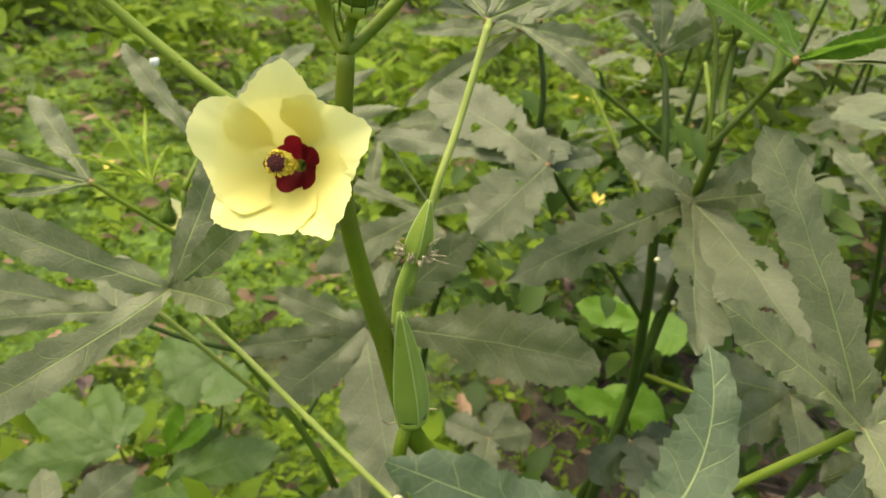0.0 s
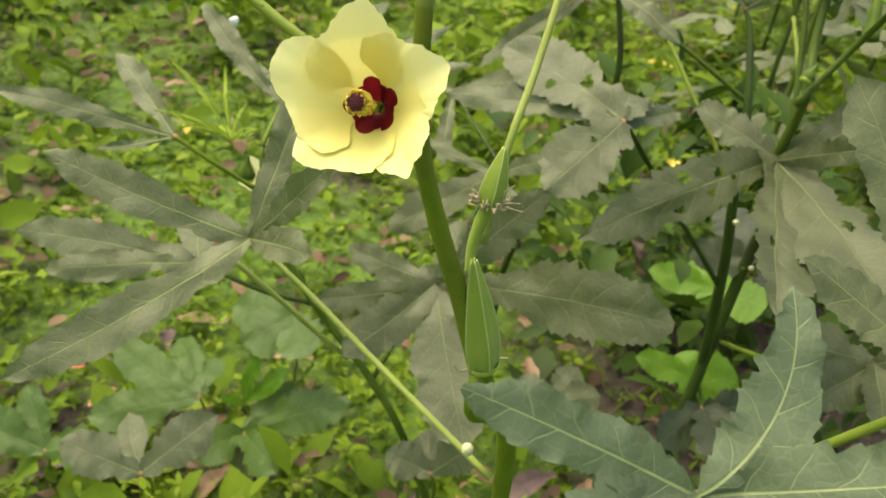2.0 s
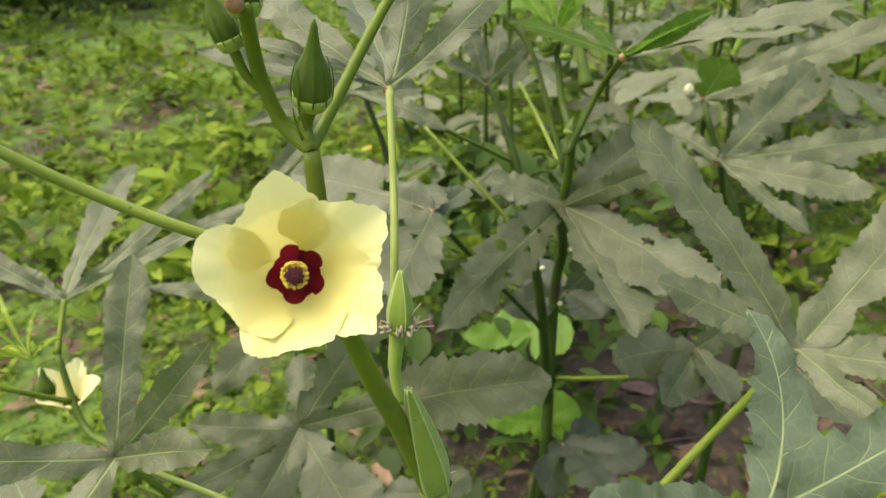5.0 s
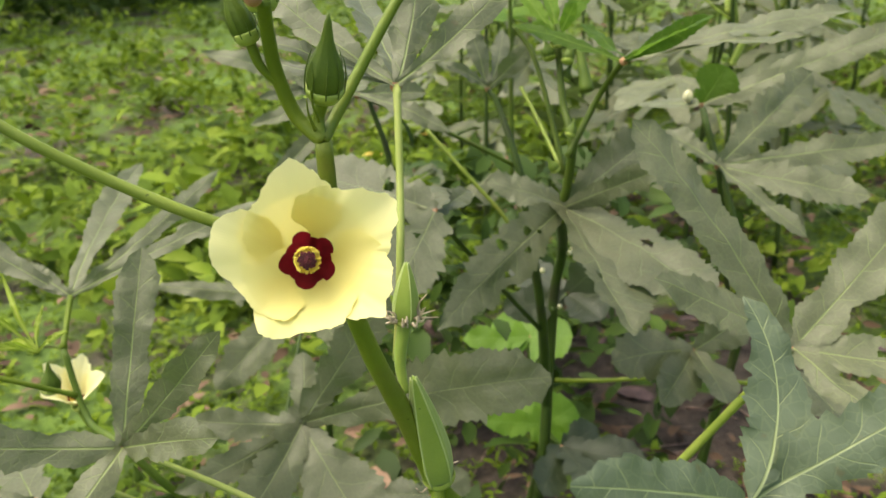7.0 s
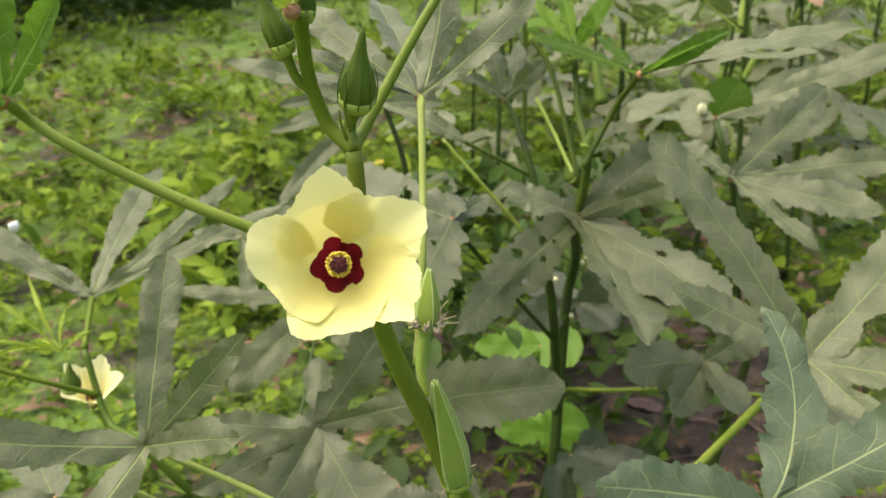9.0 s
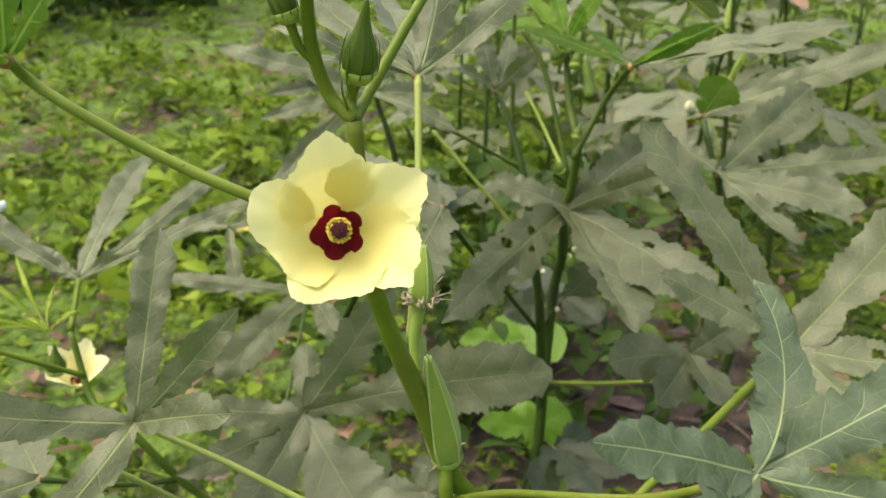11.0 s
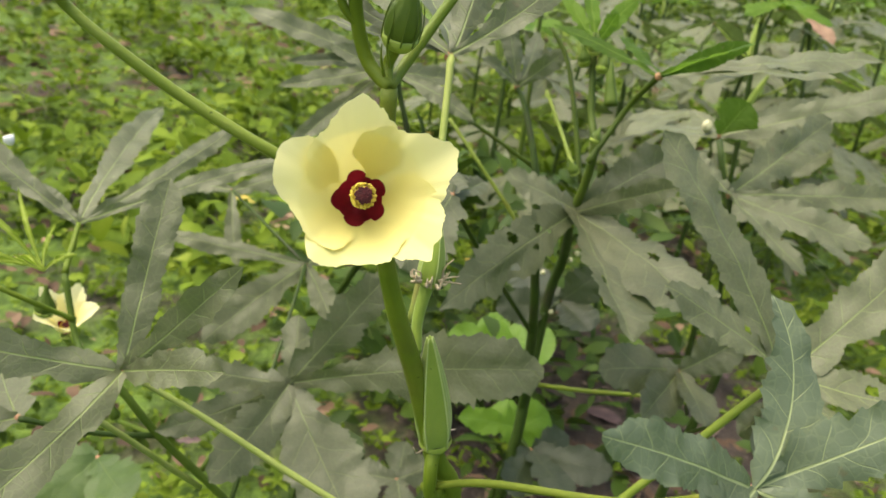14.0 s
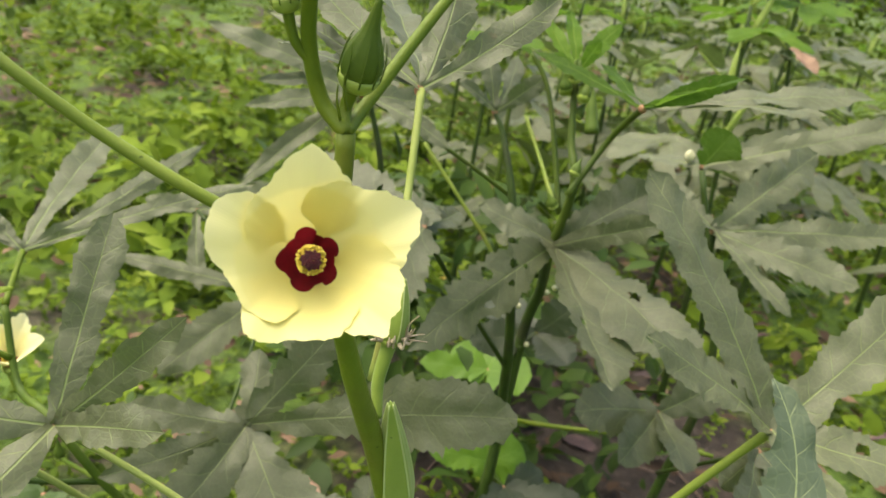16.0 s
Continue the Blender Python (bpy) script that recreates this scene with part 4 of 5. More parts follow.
leaf(bp, (0.200, 0.490, 0.656), [((0.148, 0.556, 0.676), 0.0133, 0.05), ((0.212, 0.418, 0.690), 0.0185, 0.05), ((0.209, 0.569, 0.671), 0.0140, 0.03), ((0.225, 0.439, 0.687), 0.0138, 0.06, (0, -0.9, 0.4))],
     (0, -0.72, 0.69), LEAF_GREEN, None, seed=127, web=0.25)
leaf(bp, (0.200, 0.490, 0.656), [((0.341, 0.444, 0.684), 0.0223, 0.08), ((0.290, 0.427, 0.671), 0.0144, 0.06), ((0.277, 0.546, 0.668), 0.0165, 0.04)],
     (0, -0.35, 0.93), LEAF, [(0.179, 0.525, 0.582), (0.202, 0.524, 0.625), (0.200, 0.490, 0.656)], 0.0024, STEM_MID, seed=27, web=0.25)
leaf(bp, (0.166, 0.646, 0.613), [((0.159, 0.676, 0.670), 0.0202, 0.03), ((0.199, 0.630, 0.649), 0.0186, 0.03), ((0.129, 0.646, 0.635), 0.0139, 0.03), ((0.203, 0.700, 0.654), 0.0168, 0.03)],
     (0, -0.8, 0.5), LEAF_SHADED, None, seed=28, web=0.25)
# low inner leaf, its deep shade painted in the blade colour
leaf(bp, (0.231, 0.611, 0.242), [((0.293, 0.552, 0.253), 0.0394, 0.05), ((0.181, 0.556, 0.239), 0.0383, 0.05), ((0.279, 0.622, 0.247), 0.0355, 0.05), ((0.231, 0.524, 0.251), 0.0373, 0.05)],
     (0, -0.72, 0.69), LEAF_DEEP_SHADE, [(0.236, 0.657, 0.221), (0.231, 0.611, 0.242)], 0.002, STEM_SHADED, seed=29)
leaf(bp, (0.052, 0.648, 0.618), [((0.117, 0.669, 0.611), 0.0206, 0.04), ((0.079, 0.728, 0.638), 0.0288, 0.04), ((0.117, 0.610, 0.588), 0.0177, 0.06), ((0.003, 0.656, 0.636), 0.0180, 0.03)],
     (0, -0.75, 0.66), LEAF, [(0.184, 0.621, 0.547), (0.118, 0.626, 0.586), (0.052, 0.648, 0.618)], 0.0018, STEM_MID, seed=30, web=0.25)
# leaf behind the stems, likewise painted as dark as its shade
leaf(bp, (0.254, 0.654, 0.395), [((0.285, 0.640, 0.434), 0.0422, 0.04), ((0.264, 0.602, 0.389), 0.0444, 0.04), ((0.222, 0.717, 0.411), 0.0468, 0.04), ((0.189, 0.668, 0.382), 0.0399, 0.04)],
     (0, -0.75, 0.66), LEAF_DEEP_SHADE, [(0.233, 0.644, 0.385), (0.254, 0.654, 0.395)], 0.002, STEM_SHADED, seed=36, web=0.3)
stalk("petiole", [(0.236, 0.639, 0.305), (0.266, 0.594, 0.325), (0.316, 0.543, 0.347), (0.357, 0.491, 0.361)], 0.0024, 0.002, STEM, bp, "bare green leaf stalk")
for c in ((0.231, 0.624, 0.457), (0.236, 0.649, 0.388), (0.187, 0.591, 0.461), (0.198, 0.558, 0.494)):
    sb = bmesh.new()
    bmesh.ops.create_uvsphere(sb, u_segments=10, v_segments=6, radius=0.0026)
    sb.transform(Matrix.Translation(Vector(c) + Vector((0.004, -0.006, 0.001))))
    part("leaf_scar", sb, SCAR, bp, "pale scar of a cut leaf stalk")
stalk("petiole", [(0.126, 0.699, 0.569), (0.151, 0.663, 0.533), (0.177, 0.639, 0.497), (0.191, 0.632, 0.468)], 0.0017, 0.002, PETIOLE_GREEN, bp, "thin pale leaf stalk")
stalk("petiole", [(0.223, 0.703, 0.599), (0.226, 0.667, 0.571), (0.219, 0.612, 0.546)], 0.0017, 0.002, PETIOLE_GREEN, bp, "thin pale leaf stalk")
stalk("petiole", [(0.198, 0.563, 0.554), (0.191, 0.604, 0.637), (0.178, 0.622, 0.667)], 0.0022, 0.0018, STEM_MID, bp, "upright green leaf stalk")
for k, (tip, w) in enumerate((((0.178, 0.614, 0.697), 30), ((0.237, 0.596, 0.699), 34), ((0.209, 0.630, 0.702), 30), ((0.198, 0.557, 0.689), 24), ((0.171, 0.571, 0.675), 22))):
    bm = bmesh.new()
    lobe(bm, bm.loops.layers.uv.new("UVMap"), bm.loops.layers.uv.new("Relative"), (0.191, 0.570, 0.662), tip, w * 0.00045, (0, -0.8, 0.6), 0.05, 0.2, 90 + k, rows=40, cols=6)
    part("young_leaf", bm, LEAF_YOUNG, bp, "small yellow-green young leaf")
for bx, tx in (((0.180, 0.560, 0.650), (0.176, 0.560, 0.664)), ((0.194, 0.560, 0.651), (0.201, 0.560, 0.664)), ((0.186, 0.560, 0.657), (0.184, 0.560, 0.674)), ((0.192, 0.560, 0.632), (0.199, 0.560, 0.644)), ((0.183, 0.565, 0.647), (0.182, 0.573, 0.662)), ((0.190, 0.551, 0.646), (0.196, 0.558, 0.663)), ((0.186, 0.559, 0.660), (0.189, 0.564, 0.673))):
    bud(bp, bx, tx, 0.0048, "small yellow-green bud at the shoot tip")
for bx, tx in (((0.272, 0.663, 0.597), (0.272, 0.680, 0.634)),):
    stalk("seed_pod", [bx, tx], 0.0068, 0.0030, BUD, bp, "dark green upright pod")
bud(bp, (0.167, 0.519, 0.575), (0.160, 0.521, 0.586), 0.004, "small pale green pod on the stem")
bud(bp, (0.178, 0.521, 0.599), (0.184, 0.525, 0.611), 0.004, "small green bud on the stem")

# ---- the plant at the right ----
rp = thing("okra_plant", (0.40, 0.62, 0.0), "broad-leaved okra plant with toothed grey-green leaves, rooted in soil", "okra plant", OKRA)
stalk("stem", [(0.40, 0.62, -0.02), (0.405, 0.60, 0.2), (0.41, 0.58, 0.4), (0.379, 0.633, 0.577)], 0.0065, 0.003, STEM_SHADED, rp, "dark green stem", n=8)
leaf(main, (0.222, 0.332, 0.515), [((0.155, 0.407, 0.638), 0.0330, 0.06, None, 0.3, 0.03, EVEN), ((0.137, 0.348, 0.568), 0.0278, 0.05), ((0.334, 0.355, 0.592), 0.0350, 0.05), ((0.282, 0.288, 0.513), 0.0307, 0.05), ((0.228, 0.277, 0.503), 0.0219, 0.05)],
     (-0.1, -0.5, 0.86), LEAF, [(base_main.x, base_main.y - 0.01, 0.27), (0.112, 0.369, 0.356), (0.159, 0.364, 0.405), (0.204, 0.346, 0.476), (0.222, 0.332, 0.515)], 0.0030, PETIOLE_GREEN, seed=31, teeth=0.007, jag=0.14, cols=14,
     holes={1: ((0.55, 0.36, 0.0022),), 3: ((-0.35, 0.62, 0.0035), (0.75, 0.2, 0.0026))})
leaf(rp, (0.379, 0.634, 0.580), [((0.401, 0.632, 0.614), 0.0414, 0.04)], (0, -0.72, 0.69), LEAF_GREEN, None, seed=132)
leaf(rp, (0.379, 0.634, 0.580), [((0.559, 0.567, 0.653), 0.0300, 0.06), ((0.528, 0.649, 0.613), 0.0270, 0.06), ((0.355, 0.705, 0.569), 0.0230, 0.05)],
     (0, -0.72, 0.69), LEAF, None, seed=32)
leaf(rp, (0.311, 0.519, 0.560), [((0.432, 0.561, 0.616), 0.0340, 0.05, None, 0.25, 0.0, EVEN), ((0.393, 0.446, 0.545), 0.0320, 0.05, None, 0.25, 0.04), ((0.474, 0.485, 0.569), 0.0240, 0.05, None, 0.2), ((0.339, 0.447, 0.521), 0.0190, 0.05, None, 0.2), ((0.282, 0.561, 0.581), 0.0230, 0.04)],
     (0, -0.75, 0.66), LEAF, [(0.41, 0.59, 0.35), (0.311, 0.519, 0.560)], 0.0024, STEM_SHADED, seed=33, jag=0.24)
leaf(rp, (0.290, 0.392, 0.448), [((0.233, 0.335, 0.437), 0.0252, 0.03), ((0.290, 0.341, 0.438), 0.0331, 0.03), ((0.249, 0.376, 0.437), 0.0225, 0.03)],
     (0, -0.75, 0.6), LEAF_SHADED, [(0.405, 0.60, 0.25), (0.290, 0.392, 0.448)], 0.002, STEM_SHADED, seed=34)
leaf(rp, (0.285, 0.491, 0.412), [((0.208, 0.494, 0.416), 0.0427, 0.03), ((0.225, 0.448, 0.402), 0.0348, 0.03), ((0.273, 0.432, 0.401), 0.0348, 0.03), ((0.329, 0.475, 0.454), 0.0360, 0.03)],
     (0, -0.75, 0.66), LEAF_SHADED, [(0.405, 0.60, 0.28), (0.285, 0.491, 0.412)], 0.002, STEM_SHADED, seed=35, web=0.3)

# ---- the plant at the left, with its own small bloom ----
lp = thing("okra_plant", (-0.009, 0.479, 0.200), "young okra plant with yellow-green shoot tip and small bloom", "okra plant", OKRA)
base_lp = Vector((lp.location.x + 0.02, lp.location.y + 0.10, 0))
lp.location = base_lp
stalk("stem", [base_lp - Vector((0, 0, 0.02)), (-0.043, 0.500, 0.240), (-0.080, 0.497, 0.318), (-0.127, 0.498, 0.384), (-0.158, 0.503, 0.435), (-0.180, 0.542, 0.433), (-0.189, 0.566, 0.479)], 0.0036, 0.0022, BUD, lp, "slender green stem", n=8)
# its leaf of large lobes, shade from the plants above put into its colour
M_NODE = Vector((-0.041, 0.513, 0.405)) + Vector((0.003, 0, 0.006))
leaf(lp, M_NODE, [(Vector((0.113, 0.415, 0.469)) + Vector((0, 0, 0.004)), 0.0450, 0.20, (0.05, -0.90, 0.44), (0.15, 0.2), -0.10, ((0, 0.2, 0.2), (0.3, 0.5, 0.5), (0.5, 0.98, 0.95), (0.72, 1.08, 1.05), (0.87, 0.85, 0.85), (0.95, 0.5, 0.66), (1, 0.1, 0.2))), ((0.001, 0.412, 0.346), 0.0540, 0.05, None, 0.3, 0.02, ((0, 0.2, 0.2), (0.2, 0.55, 0.55), (0.45, 1.0, 1.0), (0.75, 0.9, 0.9), (0.92, 0.5, 0.5), (1, 0.05, 0.05))), ((-0.096, 0.451, 0.380), 0.0392, 0.05), ((-0.130, 0.492, 0.394), 0.0214, 0.06), ((-0.114, 0.548, 0.411), 0.0229, 0.05), ((-0.025, 0.570, 0.437), 0.0261, 0.02), ((0.035, 0.519, 0.501), 0.0313, 0.05)],
     (0, -0.88, 0.46), LEAF_SHADED, [(-0.100, 0.502, 0.348), (-0.070, 0.532, 0.380), M_NODE], 0.0016, BUD, seed=24, jag=0.19)
stalk("petiole", [(-0.173, 0.452, 0.448), (-0.146, 0.466, 0.410), (-0.117, 0.486, 0.363), (-0.101, 0.504, 0.332)], 0.0019, 0.0022, PETIOLE, lp, "pale bare leaf stalk")
leaf(lp, (-0.182, 0.597, 0.504), [((-0.128, 0.777, 0.549), 0.0240, 0.04), ((-0.062, 0.733, 0.547), 0.0175, 0.04), ((-0.031, 0.596, 0.558), 0.0135, 0.04), ((-0.263, 0.650, 0.561), 0.0190, 0.04), ((-0.213, 0.619, 0.526), 0.0150, 0.03)],
     (0, -0.75, 0.66), LEAF, [(-0.189, 0.566, 0.479), (-0.182, 0.597, 0.504)], 0.0022, STEM, seed=41, web=0.3)
leaf(lp, (-0.227, 0.497, 0.511), [((-0.290, 0.549, 0.546), 0.0198, 0.04), ((-0.340, 0.475, 0.539), 0.0161, 0.06), ((-0.264, 0.462, 0.512), 0.0067, 0.03)],
     (0, -0.75, 0.66), LEAF, [(-0.177, 0.511, 0.472), (-0.202, 0.500, 0.494), (-0.227, 0.497, 0.511)], 0.0018, STEM, seed=42, web=0.25)
leaf(lp, (-0.207, 0.473, 0.426), [((-0.335, 0.464, 0.438), 0.0283, 0.05), ((-0.300, 0.436, 0.428), 0.0219, 0.04), ((-0.229, 0.534, 0.433), 0.0342, 0.03)],
     (0, -0.75, 0.66), LEAF, [(-0.129, 0.499, 0.385), (-0.165, 0.484, 0.402), (-0.207, 0.473, 0.426)], 0.002, STEM_SHADED, seed=43)
for k, (tip, w, turn) in enumerate((((-0.240, 0.531, 0.552), 0.0040, 0.10), ((-0.209, 0.552, 0.546), 0.0034, -0.05), ((-0.239, 0.496, 0.529), 0.0034, 0.12), ((-0.173, 0.514, 0.517), 0.0040, -0.20), ((-0.214, 0.540, 0.503), 0.0046, 0.25),
                                    ((-0.226, 0.505, 0.514), 0.0030, 0.22), ((-0.186, 0.530, 0.530), 0.0032, -0.15), ((-0.205, 0.498, 0.524), 0.0030, 0.10))):
    bm = bmesh.new()
    lobe(bm, bm.loops.layers.uv.new("UVMap"), bm.loops.layers.uv.new("Relative"), (-0.192, 0.513, 0.506), tip, w, (0, -0.7, 0.7), 0.16, 0.0, k + 3, rows=40, cols=6, sweep=turn)
    part("young_leaf", bm, LEAF_TIP, lp, "narrow yellow-green unfolding leaf")
bud(lp, (-0.205, 0.572, 0.444), (-0.202, 0.572, 0.468), 0.0068, "dark green bud")
stalk("bud_stalk", [(-0.127, 0.498, 0.384), (-0.165, 0.595, 0.332)], 0.0016, 0.0018, BUD, lp)
bud(lp, (-0.165, 0.595, 0.332), (-0.167, 0.595, 0.351), 0.0042, "small pale green bud on a side shoot")
flower(lp, (-0.199, 0.612, 0.404), (0.10, -0.42, 0.90), (0, 0.9, 0.42), 0.022, 0.046, [(c, 1.0, 0.6, [(c - 66, 7), (c - 52, 13), (c - 36, 17), (c - 14, 20), (c, 24), (c + 20, 20), (c + 38, 16), (c + 56, 9)]) for c in (20, 92, 164, 236, 308)], 0.012, "flower", "small pale yellow bloom half closed", [(-0.192, 0.606, 0.388)], PETAL_PALE)

leaf(main, (-0.059, 0.275, 0.726), [((-0.085, 0.263, 0.743), 0.0110, 0.08), ((-0.073, 0.275, 0.749), 0.0090, 0.05), ((-0.056, 0.275, 0.749), 0.0040, 0.05), ((-0.040, 0.275, 0.742), 0.0050, 0.03)],
     (0, -0.6, 0.8), LEAF_TIP, [(-0.056, 0.279, 0.722), (-0.059, 0.275, 0.726)], 0.0012, STEM, seed=51, web=0.3, label="yellow-green young leaf at the shoot tip")
leaf(main, (-0.145, 0.298, 0.702), [((-0.120, 0.272, 0.733), 0.0088, 0.06), ((-0.140, 0.305, 0.741), 0.0099, 0.03), ((-0.162, 0.314, 0.720), 0.0121, 0.04), ((-0.155, 0.282, 0.703), 0.0094, 0.04)],
     (0.3, -0.7, 0.6), LEAF_YOUNG, None, seed=52, web=0.35)


# ---- rows of okra farther back ----
def okra_bush(base, height, seed, count=9):
    rnd = random.Random(seed)
    ob = thing("okra_plant", base, "leafy okra plant in the row behind, rooted in soil", "okra plant", OKRA)
    b = Vector(base)
    lean = Vector((rnd.uniform(-0.08, 0.08), rnd.uniform(-0.08, 0.08), 0))
    top = b + lean + Vector((0, 0, height))
    stalk("stem", [b - Vector((0, 0, 0.02)), b + lean * 0.3 + Vector((0, 0, height * 0.5)), top], 0.007, 0.003, STEM_SHADED, ob, sides=8)
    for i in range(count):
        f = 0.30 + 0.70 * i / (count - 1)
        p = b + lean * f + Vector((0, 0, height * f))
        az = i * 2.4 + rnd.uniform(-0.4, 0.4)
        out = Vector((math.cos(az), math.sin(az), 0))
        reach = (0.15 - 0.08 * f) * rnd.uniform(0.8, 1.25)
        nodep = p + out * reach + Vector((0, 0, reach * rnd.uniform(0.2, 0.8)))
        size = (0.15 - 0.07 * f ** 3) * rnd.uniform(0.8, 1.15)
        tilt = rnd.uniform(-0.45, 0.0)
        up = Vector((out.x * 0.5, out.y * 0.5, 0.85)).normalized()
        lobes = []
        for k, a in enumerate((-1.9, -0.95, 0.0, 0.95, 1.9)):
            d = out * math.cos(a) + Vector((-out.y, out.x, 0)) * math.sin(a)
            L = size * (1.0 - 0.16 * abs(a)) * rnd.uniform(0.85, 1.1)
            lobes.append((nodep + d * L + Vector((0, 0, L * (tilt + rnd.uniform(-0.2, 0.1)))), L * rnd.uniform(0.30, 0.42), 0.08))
        # lower stalks take the stem colour with shade painted in
        leaf(ob, nodep, lobes, up, LEAF if f < 0.9 else LEAF_YOUNG, [p, p + out * reach * 0.5 + Vector((0, 0, reach * 0.3)), nodep], 0.002, STEM_SHADED if f < 0.5 else STEM, seed=seed * 31 + i, rows=24, cols=6, jag=0.18)
    for i in range(3):
        p = b + lean * 0.9 + Vector((0, 0, height * (0.72 + 0.11 * i)))
        a = rnd.uniform(0, 6.28)
        q = p + Vector((math.cos(a) * 0.015, math.sin(a) * 0.015, 0.01))
        pod(ob, q, q + Vector((math.cos(a) * 0.02, math.sin(a) * 0.02, 0.055)), 0.006, label="green upright pod", fine=False)
    return ob


bushes = [okra_bush((0.78, 1.05, 0), 0.72, 3), okra_bush((0.45, 1.35, 0), 0.62, 5), okra_bush((1.15, 1.30, 0), 0.78, 8)]
for i, (x, y, k, rz, sc) in enumerate(((0.95, 1.75, 0, 80, 0.95), (1.45, 1.75, 1, 200, 1.1), (0.62, 1.95, 2, 140, 0.85), (1.75, 2.2, 2, 30, 1.0), (1.2, 2.3, 0, 300, 1.0), (0.75, 2.7, 1, 20, 0.95),
                                       (1.7, 2.9, 0, 170, 1.05), (2.3, 2.6, 1, 250, 1.15), (1.25, 3.2, 2, 70, 0.9), (2.2, 3.5, 0, 220, 1.0), (2.9, 3.3, 2, 110, 1.05), (1.7, 4.0, 1, 320, 1.0), (3.2, 4.2, 0, 10, 1.05), (2.5, 4.6, 2, 190, 1.0), (1.5, 0.95, 1, 120, 1.0), (2.0, 1.5, 0, 240, 1.0), (2.6, 2.0, 2, 60, 1.0), (3.4, 2.8, 1, 0, 1.05), (3.9, 3.7, 0, 150, 1.0), (2.2, 5.4, 1, 270, 1.0), (3.0, 5.2, 2, 20, 1.05), (3.8, 5.0, 0, 330, 1.0), (4.6, 4.6, 2, 100, 1.1), (4.3, 6.0, 1, 50, 1.1), (3.4, 6.4, 0, 200, 1.1), (5.4, 5.6, 2, 240, 1.1), (2.6, 6.6, 2, 310, 1.0), (5.2, 7.0, 0, 90, 1.1), (4.2, 7.4, 1, 180, 1.1),
                                       (0.98, 1.42, 2, 215, 0.95), (0.70, 1.58, 0, 150, 0.95), (1.32, 1.55, 2, 310, 1.0), (1.12, 1.98, 1, 95, 1.05), (1.62, 1.38, 0, 20, 1.0), (1.50, 2.05, 2, 260, 1.05), (1.95, 1.90, 1, 130, 1.05), (1.00, 2.55, 0, 45, 1.0), (1.55, 2.60, 1, 285, 1.05), (2.05, 2.45, 2, 170, 1.1), (2.9, 2.5, 0, 75, 1.1), (2.5, 3.1, 1, 205, 1.1))):
    c = copy_thing(bushes[k], pose(x, y, 0, 0, 0, rz))
    c.scale = (sc, sc, sc)


# a bloom high on a slender plant of the row behind
tall = thing("okra_plant", (0.406, 1.13, 0.0), "tall slender okra plant with a pale yellow bloom, rooted in soil", "okra plant", OKRA)
stalk("stem", [(0.406, 1.13, -0.02), (0.401, 1.12, 0.4), (0.396, 1.12, 0.718)], 0.006, 0.0026, STEM_MID, tall, sides=8)
flower(tall, (0.386, 1.10, 0.698), (-0.2, -0.9, 0.35), (0, 0.36, 0.93), 0.028, 0.036, [(c, 1.0, 0.7, [(c - 60, 9), (c - 48, 16), (c - 30, 21), (c, 26), (c + 22, 22), (c + 40, 17), (c + 54, 10)]) for c in (0, 72, 144, 216, 288)], 0.022, "flower", "pale yellow open bloom", [(0.398, 1.118, 0.686)])


# ---- low plants and litter on the ground ----
def weed(base, node, tips, label, material=None, seed=1, stem_mat=None, web=0.32, normal=(0, -0.65, 0.75)):
    ob = thing("weed_plant", base, label, "weed")
    b = Vector(base)
    leaf(ob, node, [(t, w, 0.06) for t, w in tips], normal, material or BROADWEED, [b - Vector((0, 0, 0.01)), b.lerp(Vector(node), 0.5) + Vector((0.004, 0, 0.006)), node], 0.0018, stem_mat or STEM, seed=seed, web=web, rows=48, cols=8, jag=0.17)
    return ob


weed((-0.237, 0.650, 0.000), (-0.219, 0.578, 0.145), [((-0.111, 0.590, 0.200), 0.0433), ((-0.179, 0.638, 0.166), 0.0360), ((-0.258, 0.535, 0.152), 0.0450), ((-0.164, 0.507, 0.177), 0.0432)], "low lobed green weed growing in the soil", SEEDLING, 61)
weed((-0.305, 0.682, 0.000), (-0.291, 0.636, 0.129), [((-0.404, 0.599, 0.112), 0.0461), ((-0.420, 0.701, 0.130), 0.0462), ((-0.297, 0.704, 0.129), 0.0330), ((-0.362, 0.748, 0.108), 0.0414)], "broad green seedling among the low weeds", SEEDLING, 62, web=0.3)
weed((-0.261, 0.700, 0.000), (-0.229, 0.608, 0.157), [((-0.216, 0.619, 0.218), 0.0178), ((-0.183, 0.616, 0.209), 0.0211), ((-0.248, 0.595, 0.176), 0.0152)], "upright bright green sprout beside the seedlings", BROADWEED, 63, web=0.2)
weed((-0.339, 0.596, 0.000), (-0.273, 0.468, 0.197), [((-0.213, 0.500, 0.249), 0.0421), ((-0.316, 0.535, 0.197), 0.0315), ((-0.346, 0.475, 0.215), 0.0396)], "grey-green low okra seedling on the ground", LEAF_SHADED, 64)
weed((-0.470, 0.604, 0.000), (-0.380, 0.496, 0.172), [((-0.416, 0.539, 0.209), 0.0315), ((-0.320, 0.490, 0.198), 0.0408), ((-0.457, 0.504, 0.191), 0.0420)], "green low seedling near the soil", SEEDLING, 65)
weed((-0.235, 0.813, 0.000), (-0.189, 0.659, 0.246), [((-0.265, 0.689, 0.222), 0.0492), ((-0.235, 0.623, 0.225), 0.0540), ((-0.157, 0.593, 0.249), 0.0520)], "grey-green low seedling between the okra stems", SEEDLING, 66)
